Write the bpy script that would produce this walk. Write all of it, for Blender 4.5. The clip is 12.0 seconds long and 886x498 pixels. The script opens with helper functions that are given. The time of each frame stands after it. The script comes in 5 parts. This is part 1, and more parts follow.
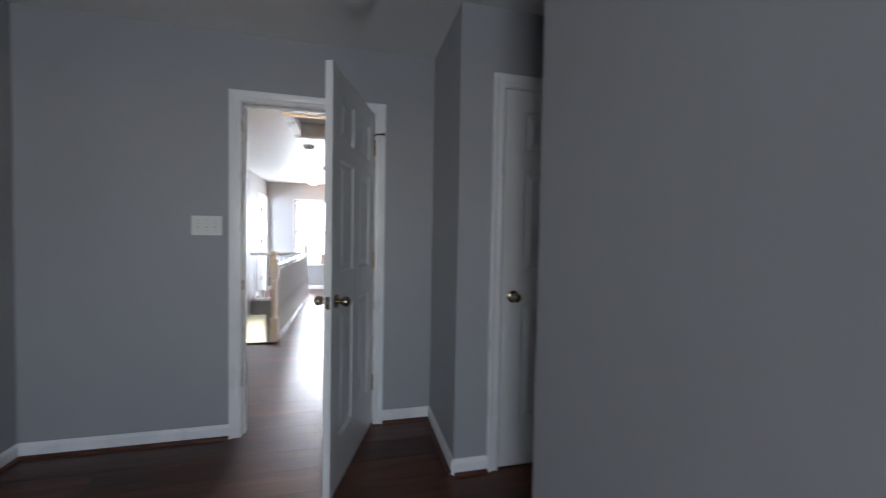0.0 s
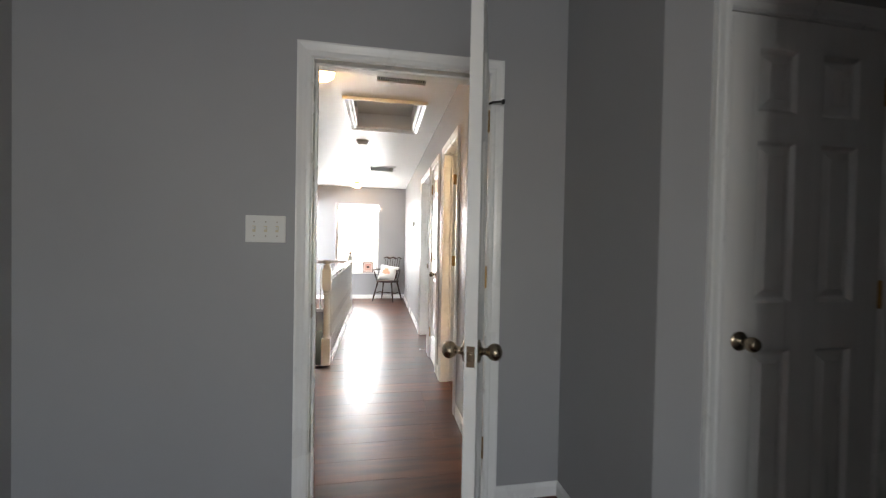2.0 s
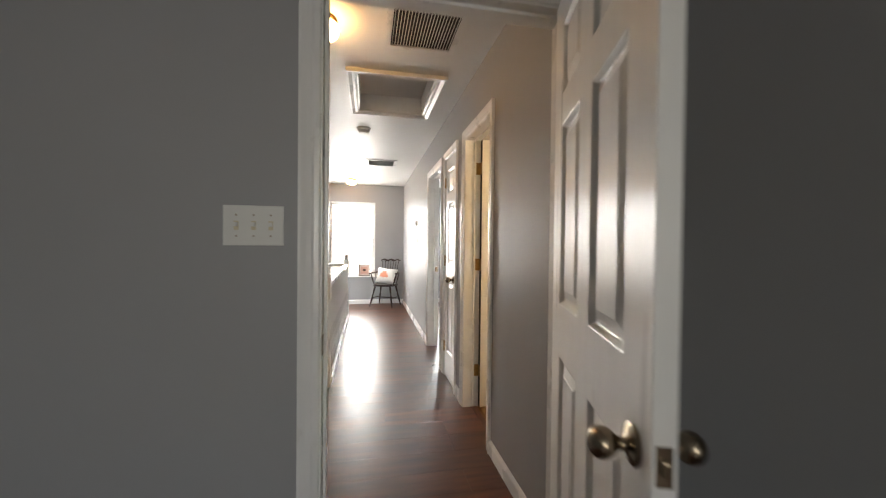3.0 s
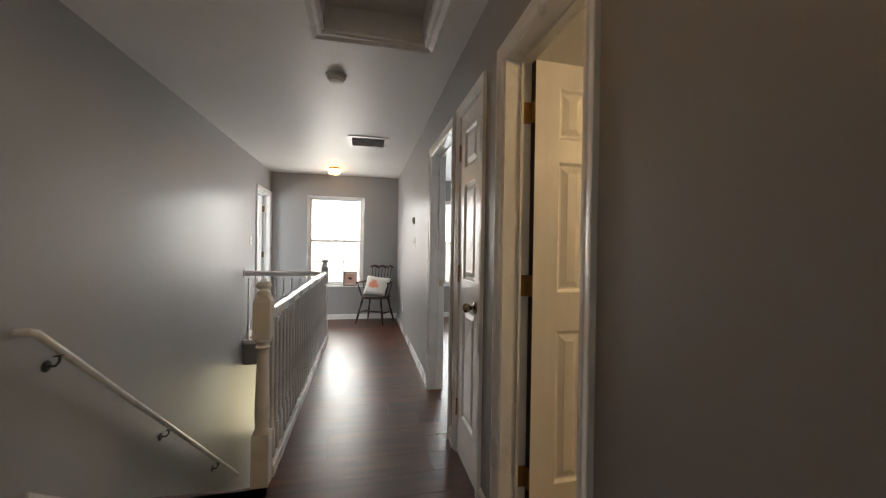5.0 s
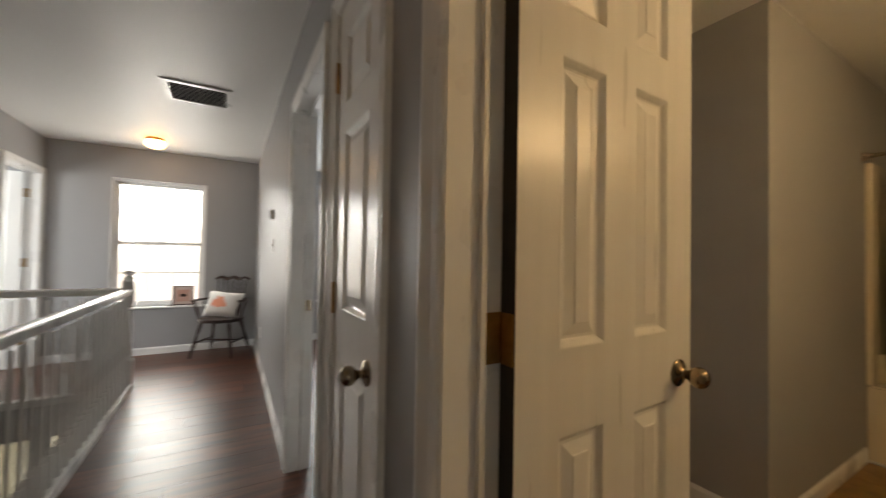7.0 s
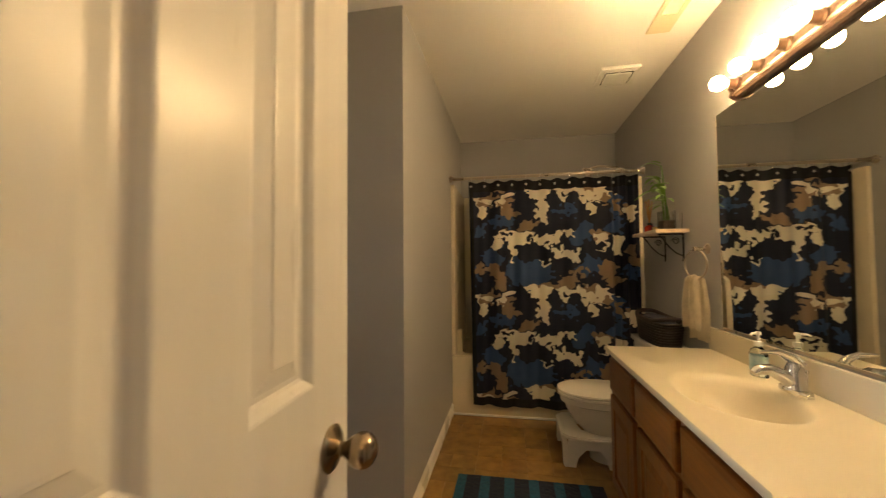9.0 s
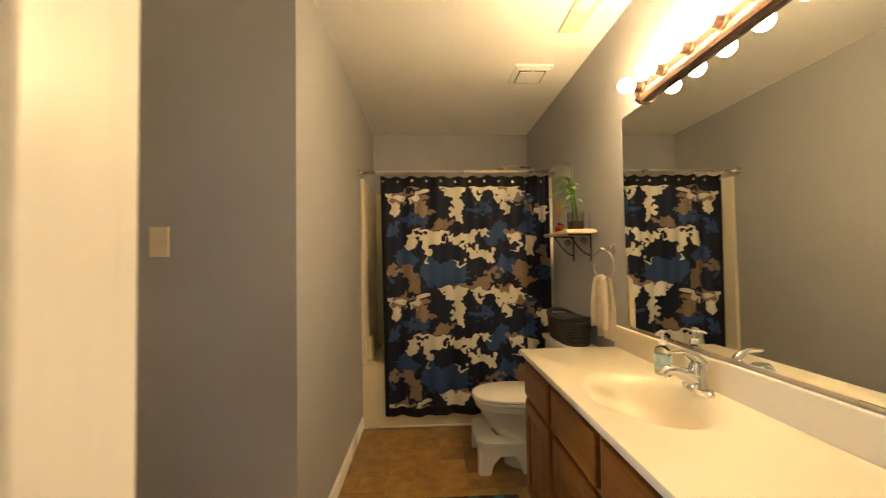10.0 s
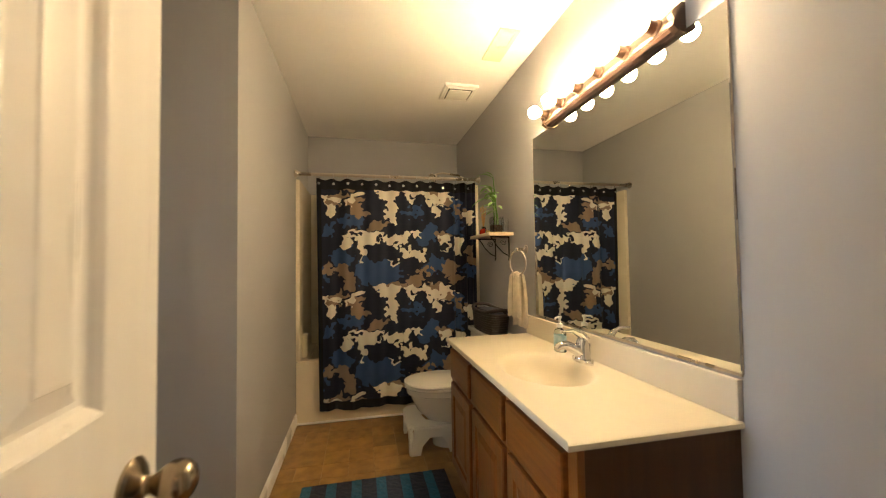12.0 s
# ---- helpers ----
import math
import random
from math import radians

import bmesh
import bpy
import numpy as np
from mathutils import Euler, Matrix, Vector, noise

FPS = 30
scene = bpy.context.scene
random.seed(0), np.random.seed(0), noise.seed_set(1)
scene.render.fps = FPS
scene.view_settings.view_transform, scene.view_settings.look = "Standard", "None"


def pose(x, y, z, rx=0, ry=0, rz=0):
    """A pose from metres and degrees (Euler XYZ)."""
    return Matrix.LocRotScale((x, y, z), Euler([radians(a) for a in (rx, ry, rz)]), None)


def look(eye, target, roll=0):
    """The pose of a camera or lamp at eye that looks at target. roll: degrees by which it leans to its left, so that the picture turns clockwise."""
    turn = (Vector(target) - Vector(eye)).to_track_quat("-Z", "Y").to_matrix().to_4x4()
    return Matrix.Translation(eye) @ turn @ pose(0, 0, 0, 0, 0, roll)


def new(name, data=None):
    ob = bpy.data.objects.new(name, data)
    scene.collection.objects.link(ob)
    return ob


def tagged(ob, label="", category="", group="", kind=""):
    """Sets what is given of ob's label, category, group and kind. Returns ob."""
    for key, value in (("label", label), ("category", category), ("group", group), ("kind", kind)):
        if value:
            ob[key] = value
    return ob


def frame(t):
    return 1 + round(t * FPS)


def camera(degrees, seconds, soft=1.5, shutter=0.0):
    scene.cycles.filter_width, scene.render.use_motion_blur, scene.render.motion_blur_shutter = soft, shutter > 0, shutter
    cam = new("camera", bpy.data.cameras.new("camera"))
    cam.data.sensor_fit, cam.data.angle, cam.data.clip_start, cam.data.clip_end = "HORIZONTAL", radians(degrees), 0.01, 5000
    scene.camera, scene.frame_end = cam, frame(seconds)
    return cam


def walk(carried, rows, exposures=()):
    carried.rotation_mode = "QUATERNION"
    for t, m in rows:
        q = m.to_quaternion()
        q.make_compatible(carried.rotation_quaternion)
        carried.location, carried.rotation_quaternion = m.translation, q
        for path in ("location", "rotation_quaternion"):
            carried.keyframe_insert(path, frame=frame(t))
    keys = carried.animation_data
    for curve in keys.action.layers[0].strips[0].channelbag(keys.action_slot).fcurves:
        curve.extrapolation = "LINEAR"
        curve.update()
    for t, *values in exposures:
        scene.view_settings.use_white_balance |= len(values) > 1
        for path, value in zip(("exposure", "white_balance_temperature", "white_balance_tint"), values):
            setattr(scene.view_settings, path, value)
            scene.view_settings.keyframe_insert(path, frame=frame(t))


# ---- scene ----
cam = camera(99.6, 12.0, soft=1.15, shutter=0.5)
PATH = [
    (0, (0.123, 0.067, 1.243), (0.598, 2.009, 1.184), 1.0),
    (0.5, (0.039, 0.244, 1.248), (0.271, 2.229, 1.192), 1.1),
    (1, (-0.093, 0.448, 1.251), (0.131, 2.435, 1.202), 1.1),
    (1.5, (-0.168, 0.636, 1.243), (0.083, 2.62, 1.206), 1.1),
    (2, (-0.233, 0.852, 1.245), (0.104, 2.823, 1.215), 1.1),
    (2.5, (-0.343, 1.113, 1.239), (0.009, 3.082, 1.213), 0.7),
    (3, (-0.389, 1.396, 1.245), (0.003, 3.357, 1.218), 0.6),
    (3.2, (-0.378, 1.551, 1.243), (0.021, 3.511, 1.222), 0.7),
    (4.8, (-0.272, 2.544, 1.250), (0.140, 4.501, 1.238), 0.7),
    (5, (-0.237, 2.668, 1.246), (0.175, 4.625, 1.238), 0.9),
    (5.5, (-0.198, 2.951, 1.243), (0.215, 4.908, 1.237), 0.9),
    (6, (-0.16, 3.219, 1.258), (0.285, 5.169, 1.256), 1.0),
    (6.5, (-0.075, 3.455, 1.244), (0.563, 5.35, 1.253), 0.7),
    (7, (0.027, 3.62, 1.232), (1.015, 5.359, 1.271), 1.0),
    (7.5, (0.135, 3.737, 1.217), (1.523, 5.175, 1.281), 1.0),
    (7.7, (0.182, 3.768, 1.226), (1.726, 5.039, 1.282), 0.7),
    (9.3, (0.536, 3.878, 1.225), (2.522, 4.105, 1.297), -0.8),
    (9.5, (0.578, 3.866, 1.234), (2.571, 4.018, 1.3), -1.0),
    (10, (0.673, 3.857, 1.238), (2.671, 3.774, 1.3), -0.9),
    (10.5, (0.738, 3.831, 1.235), (2.72, 3.57, 1.303), -1.0),
    (11, (0.71, 3.828, 1.238), (2.662, 3.399, 1.311), -0.9),
    (11.5, (0.603, 3.846, 1.235), (2.548, 3.388, 1.303), -0.9),
    (12, (0.473, 3.872, 1.215), (2.425, 3.442, 1.285), -0.8),
]
EXPOSURES = [(0.0, 1.88, 6250, 13), (0.7, 1.92, 6850, 12), (1.6, 2.05, 6950, 12), (3.1, 1.55, 7550, 12), (4.8, 0.45, 7550, 12), (6.4, 0.26, 7600, 12), (7.6, 0.36, 8050, 12), (9.3, 1.22, 7600, 11), (10.5, 1.72, 7000, 10), (12.0, 1.6, 6550, 10)]
walk(cam, [(t, look(eye, target, roll)) for t, eye, target, roll in PATH], EXPOSURES)


# ---- world and lights ----
world = bpy.data.worlds.new("sky")
scene.world = world
world.use_nodes = True
wn = world.node_tree
sky = wn.nodes.new("ShaderNodeTexSky")
sky.sky_type = "NISHITA"
sky.sun_disc = False
sky.sun_elevation, sky.sun_rotation = radians(42), radians(200)
wn.links.new(sky.outputs[0], wn.nodes["Background"].inputs[0])
wn.nodes["Background"].inputs[1].default_value = 0.1
sun_data = bpy.data.lights.new("sun", "SUN")
sun_data.energy, sun_data.angle, sun_data.color = 0.8, radians(12), (1.0, 0.96, 0.9)
new("sun", sun_data).matrix_world = look((0, -30, 30), (0, 0, 0))


def window_or_fill(x, y, z, width, height, target, watts, color):
    """Sky light that enters by a window; also added fill at unseen openings."""
    d = bpy.data.lights.new("window_or_fill", "AREA")
    d.shape, d.size, d.size_y, d.energy, d.color = "RECTANGLE", width, height, watts, color
    new("window_or_fill", d).matrix_world = look((x, y, z), target)


DAY = (0.78, 0.89, 1.0)
window_or_fill(-0.60, -2.43, 1.4, 1.0, 1.3, (-0.60, 2, 1.3), 10.5, (0.80, 0.91, 1.0))
# Fill lamp of an unseen west window, added to brighten the hall end.
window_or_fill(-3.9, 7.6, 1.4, 0.9, 1.3, (0, 8.1, 1.3), 75, DAY)
window_or_fill(-0.71, 9.235, 1.33, 0.86, 1.45, (-0.71, 5, 1.1), 17, (0.90, 0.96, 1.0))
window_or_fill(1.60, 9.235, 1.33, 0.84, 1.45, (1.60, 5, 1.2), 24, (0.72, 0.86, 1.0))
# Fill lamp at an unseen east window, added to brighten the far bedroom.
window_or_fill(4.06, 7.0, 1.4, 0.9, 1.3, (0, 7.0, 1.2), 11, DAY)
# Unseen lower opening, added to cast the warm glow in the stairwell.
window_or_fill(-1.22, 9.42, -1.25, 0.75, 1.1, (-1.5, 5, -0.3), 9, (1.0, 0.95, 0.68))

# ---- materials ----


def material(name, color, rough=0.5, metal=0.0, vary=0.06, scale=3.0, bump=0.0, bump_scale=120.0, grain=(1, 1, 1), coat=0.0, rough_vary=0.05,
             other=None, random=0.0, spec=0.5, coat_rough=0.03):
    """A surface with variation at two scales: broad blotches and fine relief. other: second colour of the blotches."""
    m = bpy.data.materials.new(name)
    m.use_nodes = True
    nt = m.node_tree
    N, L = nt.nodes, nt.links
    p = N["Principled BSDF"]
    p.inputs["Metallic"].default_value = metal
    p.inputs["Coat Weight"].default_value, p.inputs["Coat Roughness"].default_value = coat, coat_rough
    p.inputs["Specular IOR Level"].default_value = spec
    co = N.new("ShaderNodeTexCoord")
    mp = N.new("ShaderNodeMapping")
    mp.inputs["Scale"].default_value = grain
    L.new(co.outputs["Object"], mp.inputs["Vector"])
    big = N.new("ShaderNodeTexNoise")
    big.inputs["Scale"].default_value, big.inputs["Detail"].default_value = scale, 5
    L.new(mp.outputs[0], big.inputs["Vector"])
    ramp = N.new("ShaderNodeValToRGB")
    ramp.color_ramp.elements[0].position, ramp.color_ramp.elements[1].position = 0.3, 0.7
    hi = other or tuple(min(1, c * (1 + vary)) for c in color)
    lo = color if other else tuple(c * (1 - vary) for c in color)
    ramp.color_ramp.elements[0].color, ramp.color_ramp.elements[1].color = (*lo, 1), (*hi, 1)
    L.new(big.outputs["Fac"], ramp.inputs["Fac"])
    col = ramp.outputs["Color"]
    if random:
        info = N.new("ShaderNodeObjectInfo")
        hsv = N.new("ShaderNodeHueSaturation")
        mr = N.new("ShaderNodeMapRange")
        mr.inputs["To Min"].default_value, mr.inputs["To Max"].default_value = 1 - random, 1 + random
        L.new(info.outputs["Random"], mr.inputs["Value"])
        L.new(mr.outputs[0], hsv.inputs["Value"])
        L.new(col, hsv.inputs["Color"])
        col = hsv.outputs["Color"]
        add = N.new("ShaderNodeVectorMath")
        add.operation = "ADD"
        scl = N.new("ShaderNodeMath")
        scl.operation = "MULTIPLY"
        scl.inputs[1].default_value = 40
        L.new(info.outputs["Random"], scl.inputs[0])
        L.new(mp.outputs[0], add.inputs[0])
        L.new(scl.outputs[0], add.inputs[1])
        L.new(add.outputs[0], big.inputs["Vector"])
    L.new(col, p.inputs["Base Color"])
    fine = N.new("ShaderNodeTexNoise")
    fine.inputs["Scale"].default_value, fine.inputs["Detail"].default_value = bump_scale, 3
    L.new(mp.outputs[0], fine.inputs["Vector"])
    rr = N.new("ShaderNodeMapRange")
    rr.inputs["To Min"].default_value, rr.inputs["To Max"].default_value = max(0, rough - rough_vary), min(1, rough + rough_vary)
    L.new(big.outputs["Fac"], rr.inputs["Value"])
    L.new(rr.outputs[0], p.inputs["Roughness"])
    if bump:
        b = N.new("ShaderNodeBump")
        b.inputs["Strength"].default_value, b.inputs["Distance"].default_value = bump, 0.002
        L.new(fine.outputs["Fac"], b.inputs["Height"])
        L.new(b.outputs[0], p.inputs["Normal"])
    return m


def glow(name, color, strength):
    m = bpy.data.materials.new(name)
    m.use_nodes = True
    p = m.node_tree.nodes["Principled BSDF"]
    p.inputs["Base Color"].default_value = (*color, 1)
    p.inputs["Emission Color"].default_value = (*color, 1)
    p.inputs["Emission Strength"].default_value = strength
    return m


def clear(name, color=(1, 1, 1), rough=0.0, ior=1.45):
    m = bpy.data.materials.new(name)
    m.use_nodes = True
    p = m.node_tree.nodes["Principled BSDF"]
    p.inputs["Base Color"].default_value = (*color, 1)
    p.inputs["Transmission Weight"].default_value = 1
    p.inputs["Roughness"].default_value, p.inputs["IOR"].default_value = rough, ior
    return m


WALL = material("wall_paint", (0.365, 0.367, 0.376), 0.5, vary=0.04, scale=1.2, bump=0.08, bump_scale=220, rough_vary=0.06, spec=0.42, coat=0.1, coat_rough=0.18)
CEIL = material("ceiling_paint", (0.82, 0.815, 0.80), 0.46, vary=0.02, scale=1.0, bump=0.1, bump_scale=200)
TRIM = material("trim_paint", (0.83, 0.83, 0.82), 0.28, vary=0.03, scale=4, bump=0.06, bump_scale=90)
DOORM = material("door_paint", (0.83, 0.825, 0.81), 0.29, vary=0.03, scale=3, bump=0.1, bump_scale=60, grain=(8, 8, 0.6))
PLANK = material("laminate", (0.036, 0.010, 0.006), 0.355, vary=0, scale=3.4, bump=0.06, bump_scale=34, grain=(0.8, 6, 1), other=(0.125, 0.040, 0.018),
                 random=0.32, rough_vary=0.08, spec=0.5)
SHOE = material("shoe_wood", (0.06, 0.02, 0.012), 0.35, scale=8, grain=(1, 1, 8), other=(0.1, 0.035, 0.02))
NICKEL = material("antique_nickel", (0.34, 0.275, 0.20), 0.24, metal=1, vary=0.15, scale=30)
BRASS = material("hinge_brass", (0.40, 0.235, 0.085), 0.38, metal=1, vary=0.2, scale=40)
CHROME = material("chrome", (0.75, 0.75, 0.76), 0.06, metal=1, rough_vary=0.02)
BRUSHED = material("brushed_nickel", (0.5, 0.44, 0.37), 0.28, metal=1, vary=0.06)
DARKMETAL = material("dark_metal", (0.02, 0.02, 0.02), 0.5, vary=0.1)
VINYL = material("window_vinyl", (0.82, 0.82, 0.82), 0.35, vary=0.02)
PLASTIC = material("white_plastic", (0.78, 0.78, 0.75), 0.4, vary=0.02)
IVORY = material("ivory_plastic", (0.68, 0.61, 0.44), 0.4, vary=0.02)
GLASS = clear("window_glass")
MIRROR = material("mirror_silver", (0.86, 0.88, 0.86), 0.004, metal=1, vary=0.0, rough_vary=0.003)
TILE = material("vinyl_tile", (0.19, 0.098, 0.026), 0.36, scale=11, bump=0.25, bump_scale=50, other=(0.37, 0.218, 0.074), random=0.13)
GROUT = material("tile_joint", (0.2, 0.11, 0.045), 0.6)
OAK = material("stained_oak", (0.150, 0.048, 0.008), 0.34, scale=5, bump=0.2, bump_scale=50, grain=(9, 9, 0.8), other=(0.27, 0.098, 0.018), coat=0.15, coat_rough=0.15)
OAKH = material("stained_oak_rail", (0.150, 0.048, 0.008), 0.34, scale=5, bump=0.2, bump_scale=50, grain=(0.8, 9, 9), other=(0.27, 0.098, 0.018), coat=0.15, coat_rough=0.15)
# Brown veneer, darkened so its colour holds the shade on the cabinet end.
SHADEDVENEER = material("shaded_brown_veneer", (0.050, 0.020, 0.0045), 0.5, scale=4, bump=0.1, bump_scale=60, grain=(9, 9, 0.5), other=(0.075, 0.031, 0.007), spec=0.3)
MARBLE = material("cultured_marble", (0.60, 0.545, 0.42), 0.3, scale=2.2, other=(0.65, 0.60, 0.485), coat=0.1)
PORCELAIN = material("porcelain", (0.76, 0.74, 0.68), 0.12, vary=0.015, coat=0.3)
STOOLM = material("stool_plastic", (0.76, 0.75, 0.71), 0.42, vary=0.02)
SURROUND = material("tub_surround", (0.74, 0.67, 0.53), 0.25, vary=0.03, scale=1.5)
TOWEL = material("towel_cotton", (0.70, 0.62, 0.50), 0.95, vary=0.08, scale=30, bump=0.8, bump_scale=500)
WICKER = material("dark_wicker", (0.018, 0.010, 0.007), 0.6, vary=0.3, scale=60, bump=0.8, bump_scale=160)
LINER = material("navy_liner", (0.012, 0.016, 0.035), 0.9, vary=0.1, scale=20)
IRON = material("black_iron", (0.015, 0.014, 0.013), 0.45, metal=0.6)
SHELFW = material("shelf_wood", (0.55, 0.42, 0.27), 0.5, scale=6, grain=(1, 8, 8), other=(0.66, 0.53, 0.36))
LEAF = material("bamboo_leaf", (0.19, 0.36, 0.08), 0.4, vary=0.3, scale=14)
STALK = material("bamboo_stalk", (0.10, 0.22, 0.05), 0.4, vary=0.2, scale=20)
CLEAR = clear("clear_glass", (0.97, 0.98, 0.97))
PEBBLE = material("pebbles", (0.10, 0.06, 0.03), 0.6, vary=0.4, scale=90, bump=0.8, bump_scale=120)
REDOIL = material("red_oil", (0.42, 0.03, 0.015), 0.12, vary=0.05)
AMBER = material("amber_candle", (0.55, 0.33, 0.08), 0.3, vary=0.05)
REED = material("reed", (0.58, 0.30, 0.13), 0.7, vary=0.1)
SOAPB = clear("soap_bottle", (0.82, 0.93, 0.95), 0.05)
SOAPL = material("soap_label", (0.30, 0.52, 0.62), 0.4, vary=0.15, scale=30, other=(0.66, 0.80, 0.82))
CHAIRW = material("dark_walnut", (0.018, 0.008, 0.006), 0.32, scale=7, bump=0.1, bump_scale=80, grain=(6, 6, 1), other=(0.05, 0.018, 0.012), coat=0.2)
SLATP = material("slat_paint", (0.33, 0.28, 0.22), 0.5, vary=0.05)
GRILLE = material("grille_paint", (0.55, 0.53, 0.50), 0.5, vary=0.04)
# Near-black that paints shade into ducts, fan slots and the hinge gap.
VOIDSHADE = material("void_shade", (0.03, 0.027, 0.025), 0.9)
HATCHP = material("hatch_board", (0.74, 0.73, 0.71), 0.8, vary=0.05, scale=2, bump=0.5, bump_scale=60)
FIXT = material("bronze_fixture", (0.095, 0.058, 0.042), 0.36, metal=0.55, vary=0.2, scale=15)
BULB = glow("bulb_glow", (1.0, 0.71, 0.38), 104.0)
GLOBE = glow("globe_glow", (1.0, 0.58, 0.22), 11.0)
BLACKRUB = material("black_rubber", (0.012, 0.012, 0.012), 0.6)

# ---- mesh helpers ----


def part(name, bm, mat, parent=None, label="", smooth=False, m=None):
    """One mesh object out of bm, under parent."""
    me = bpy.data.meshes.new(name)
    bmesh.ops.recalc_face_normals(bm, faces=bm.faces)
    bm.to_mesh(me)
    bm.free()
    me.materials.append(mat)
    if smooth:
        me.shade_smooth()
        me.set_sharp_from_angle(angle=radians(38))
    ob = new(name, me)
    if parent:
        ob.parent = parent
    if m is not None:
        ob.matrix_basis = m
    if label:
        ob["label"] = label
    return ob


def thing(name, m, label, category, kind="", group=""):
    ob = new(name)
    ob.empty_display_size = 0.1
    ob.matrix_basis = m
    return tagged(ob, label, category, group, kind)


def box(bm, x0, x1, y0, y1, z0, z1, bevel=0.0, m=None):
    b = bmesh.new()
    vs = [b.verts.new((x, y, z)) for x in (x0, x1) for y in (y0, y1) for z in (z0, z1)]
    for f in ((0, 1, 3, 2), (4, 6, 7, 5), (0, 4, 5, 1), (2, 3, 7, 6), (0, 2, 6, 4), (1, 5, 7, 3)):
        b.faces.new([vs[i] for i in f])
    if bevel:
        bmesh.ops.bevel(b, geom=b.edges[:], offset=bevel, segments=2, profile=0.6, affect="EDGES")
    join(bm, b, m)
    return bm


def join(bm, b, m=None):
    if m is not None:
        b.transform(m)
    me = bpy.data.meshes.new("t")
    b.to_mesh(me)
    b.free()
    bm.from_mesh(me)
    bpy.data.meshes.remove(me)


def solid(bm, x0, x1, y0, y1, z0, z1, holes=()):
    """A block with rectangular holes, with faces only on its outside."""
    cuts = []
    for i, (a, b) in enumerate(((x0, x1), (y0, y1), (z0, z1))):
        c = {a, b}
        for h in holes:
            c |= {v for v in (h[2 * i], h[2 * i + 1]) if a < v < b}
        cuts.append(sorted(c))
    n = [len(c) - 1 for c in cuts]

    def full(i, j, k):
        if not (0 <= i < n[0] and 0 <= j < n[1] and 0 <= k < n[2]):
            return False
        p = [(cuts[a][q] + cuts[a][q + 1]) / 2 for a, q in enumerate((i, j, k))]
        return not any(all(h[2 * a] < p[a] < h[2 * a + 1] for a in range(3)) for h in holes)
    verts = {}

    def v(i, j, k):
        if (i, j, k) not in verts:
            verts[i, j, k] = bm.verts.new((cuts[0][i], cuts[1][j], cuts[2][k]))
        return verts[i, j, k]
    for i in range(n[0]):
        for j in range(n[1]):
            for k in range(n[2]):
                if not full(i, j, k):
                    continue
                for d, quad in (((-1, 0, 0), ((0, 0, 0), (0, 0, 1), (0, 1, 1), (0, 1, 0))), ((1, 0, 0), ((1, 0, 0), (1, 1, 0), (1, 1, 1), (1, 0, 1))),
                                ((0, -1, 0), ((0, 0, 0), (1, 0, 0), (1, 0, 1), (0, 0, 1))), ((0, 1, 0), ((0, 1, 0), (0, 1, 1), (1, 1, 1), (1, 1, 0))),
                                ((0, 0, -1), ((0, 0, 0), (0, 1, 0), (1, 1, 0), (1, 0, 0))), ((0, 0, 1), ((0, 0, 1), (1, 0, 1), (1, 1, 1), (0, 1, 1)))):
                    if not full(i + d[0], j + d[1], k + d[2]):
                        bm.faces.new([v(i + a, j + b, k + c) for a, b, c in quad])
    return bm


def lathe(bm, profile, segs=20, m=None, cap=True):
    """Turns (radius, height) points round z."""
    b = bmesh.new()
    rings = [[b.verts.new((r * math.cos(2 * math.pi * i / segs), r * math.sin(2 * math.pi * i / segs), z)) for i in range(segs)] for r, z in profile]
    for a, c in zip(rings, rings[1:]):
        for i in range(segs):
            b.faces.new((a[i], a[(i + 1) % segs], c[(i + 1) % segs], c[i]))
    if cap:
        b.faces.new(rings[0][::-1])
        b.faces.new(rings[-1])
    join(bm, b, m)
    return bm


def tube(bm, pts, r, segs=10, closed=False, flat=1.0):
    """A round bar along points; r: one radius or one a point."""
    b = bmesh.new()
    P = [Vector(p) for p in pts]
    n = len(P)
    rings = []
    side = None
    for i, p in enumerate(P):
        d = (P[(i + 1) % n] - P[i - 1]) if closed else (P[min(i + 1, n - 1)] - P[max(i - 1, 0)])
        d.normalize()
        if side is None:
            side = d.orthogonal().normalized()
        side = (side - d * side.dot(d)).normalized()
        up = d.cross(side)
        rad = r[i] if isinstance(r, (list, tuple)) else r
        rings.append([b.verts.new(p + side * rad * math.cos(2 * math.pi * k / segs) + up * rad * flat * math.sin(2 * math.pi * k / segs)) for k in range(segs)])
    for i in range(n if closed else n - 1):
        a, c = rings[i], rings[(i + 1) % n]
        for k in range(segs):
            b.faces.new((a[k], a[(k + 1) % segs], c[(k + 1) % segs], c[k]))
    if not closed:
        b.faces.new(rings[0][::-1])
        b.faces.new(rings[-1])
    join(bm, b)
    return bm


def sweep(bm, profile, o, u, v, w, start, end):
    """Extrudes a (u, v) profile along w from start to end; both may depend on u, for mitres."""
    o, u, v, w = Vector(o), Vector(u), Vector(v), Vector(w)
    f = (lambda c: c if callable(c) else (lambda q: c))
    s, e = f(start), f(end)
    a = [bm.verts.new(o + u * p + v * q + w * s(p)) for p, q in profile]
    c = [bm.verts.new(o + u * p + v * q + w * e(p)) for p, q in profile]
    n = len(profile)
    for i in range(n):
        bm.faces.new((a[i], a[(i + 1) % n], c[(i + 1) % n], c[i]))
    bm.faces.new(a[::-1])
    bm.faces.new(c)
    return bm


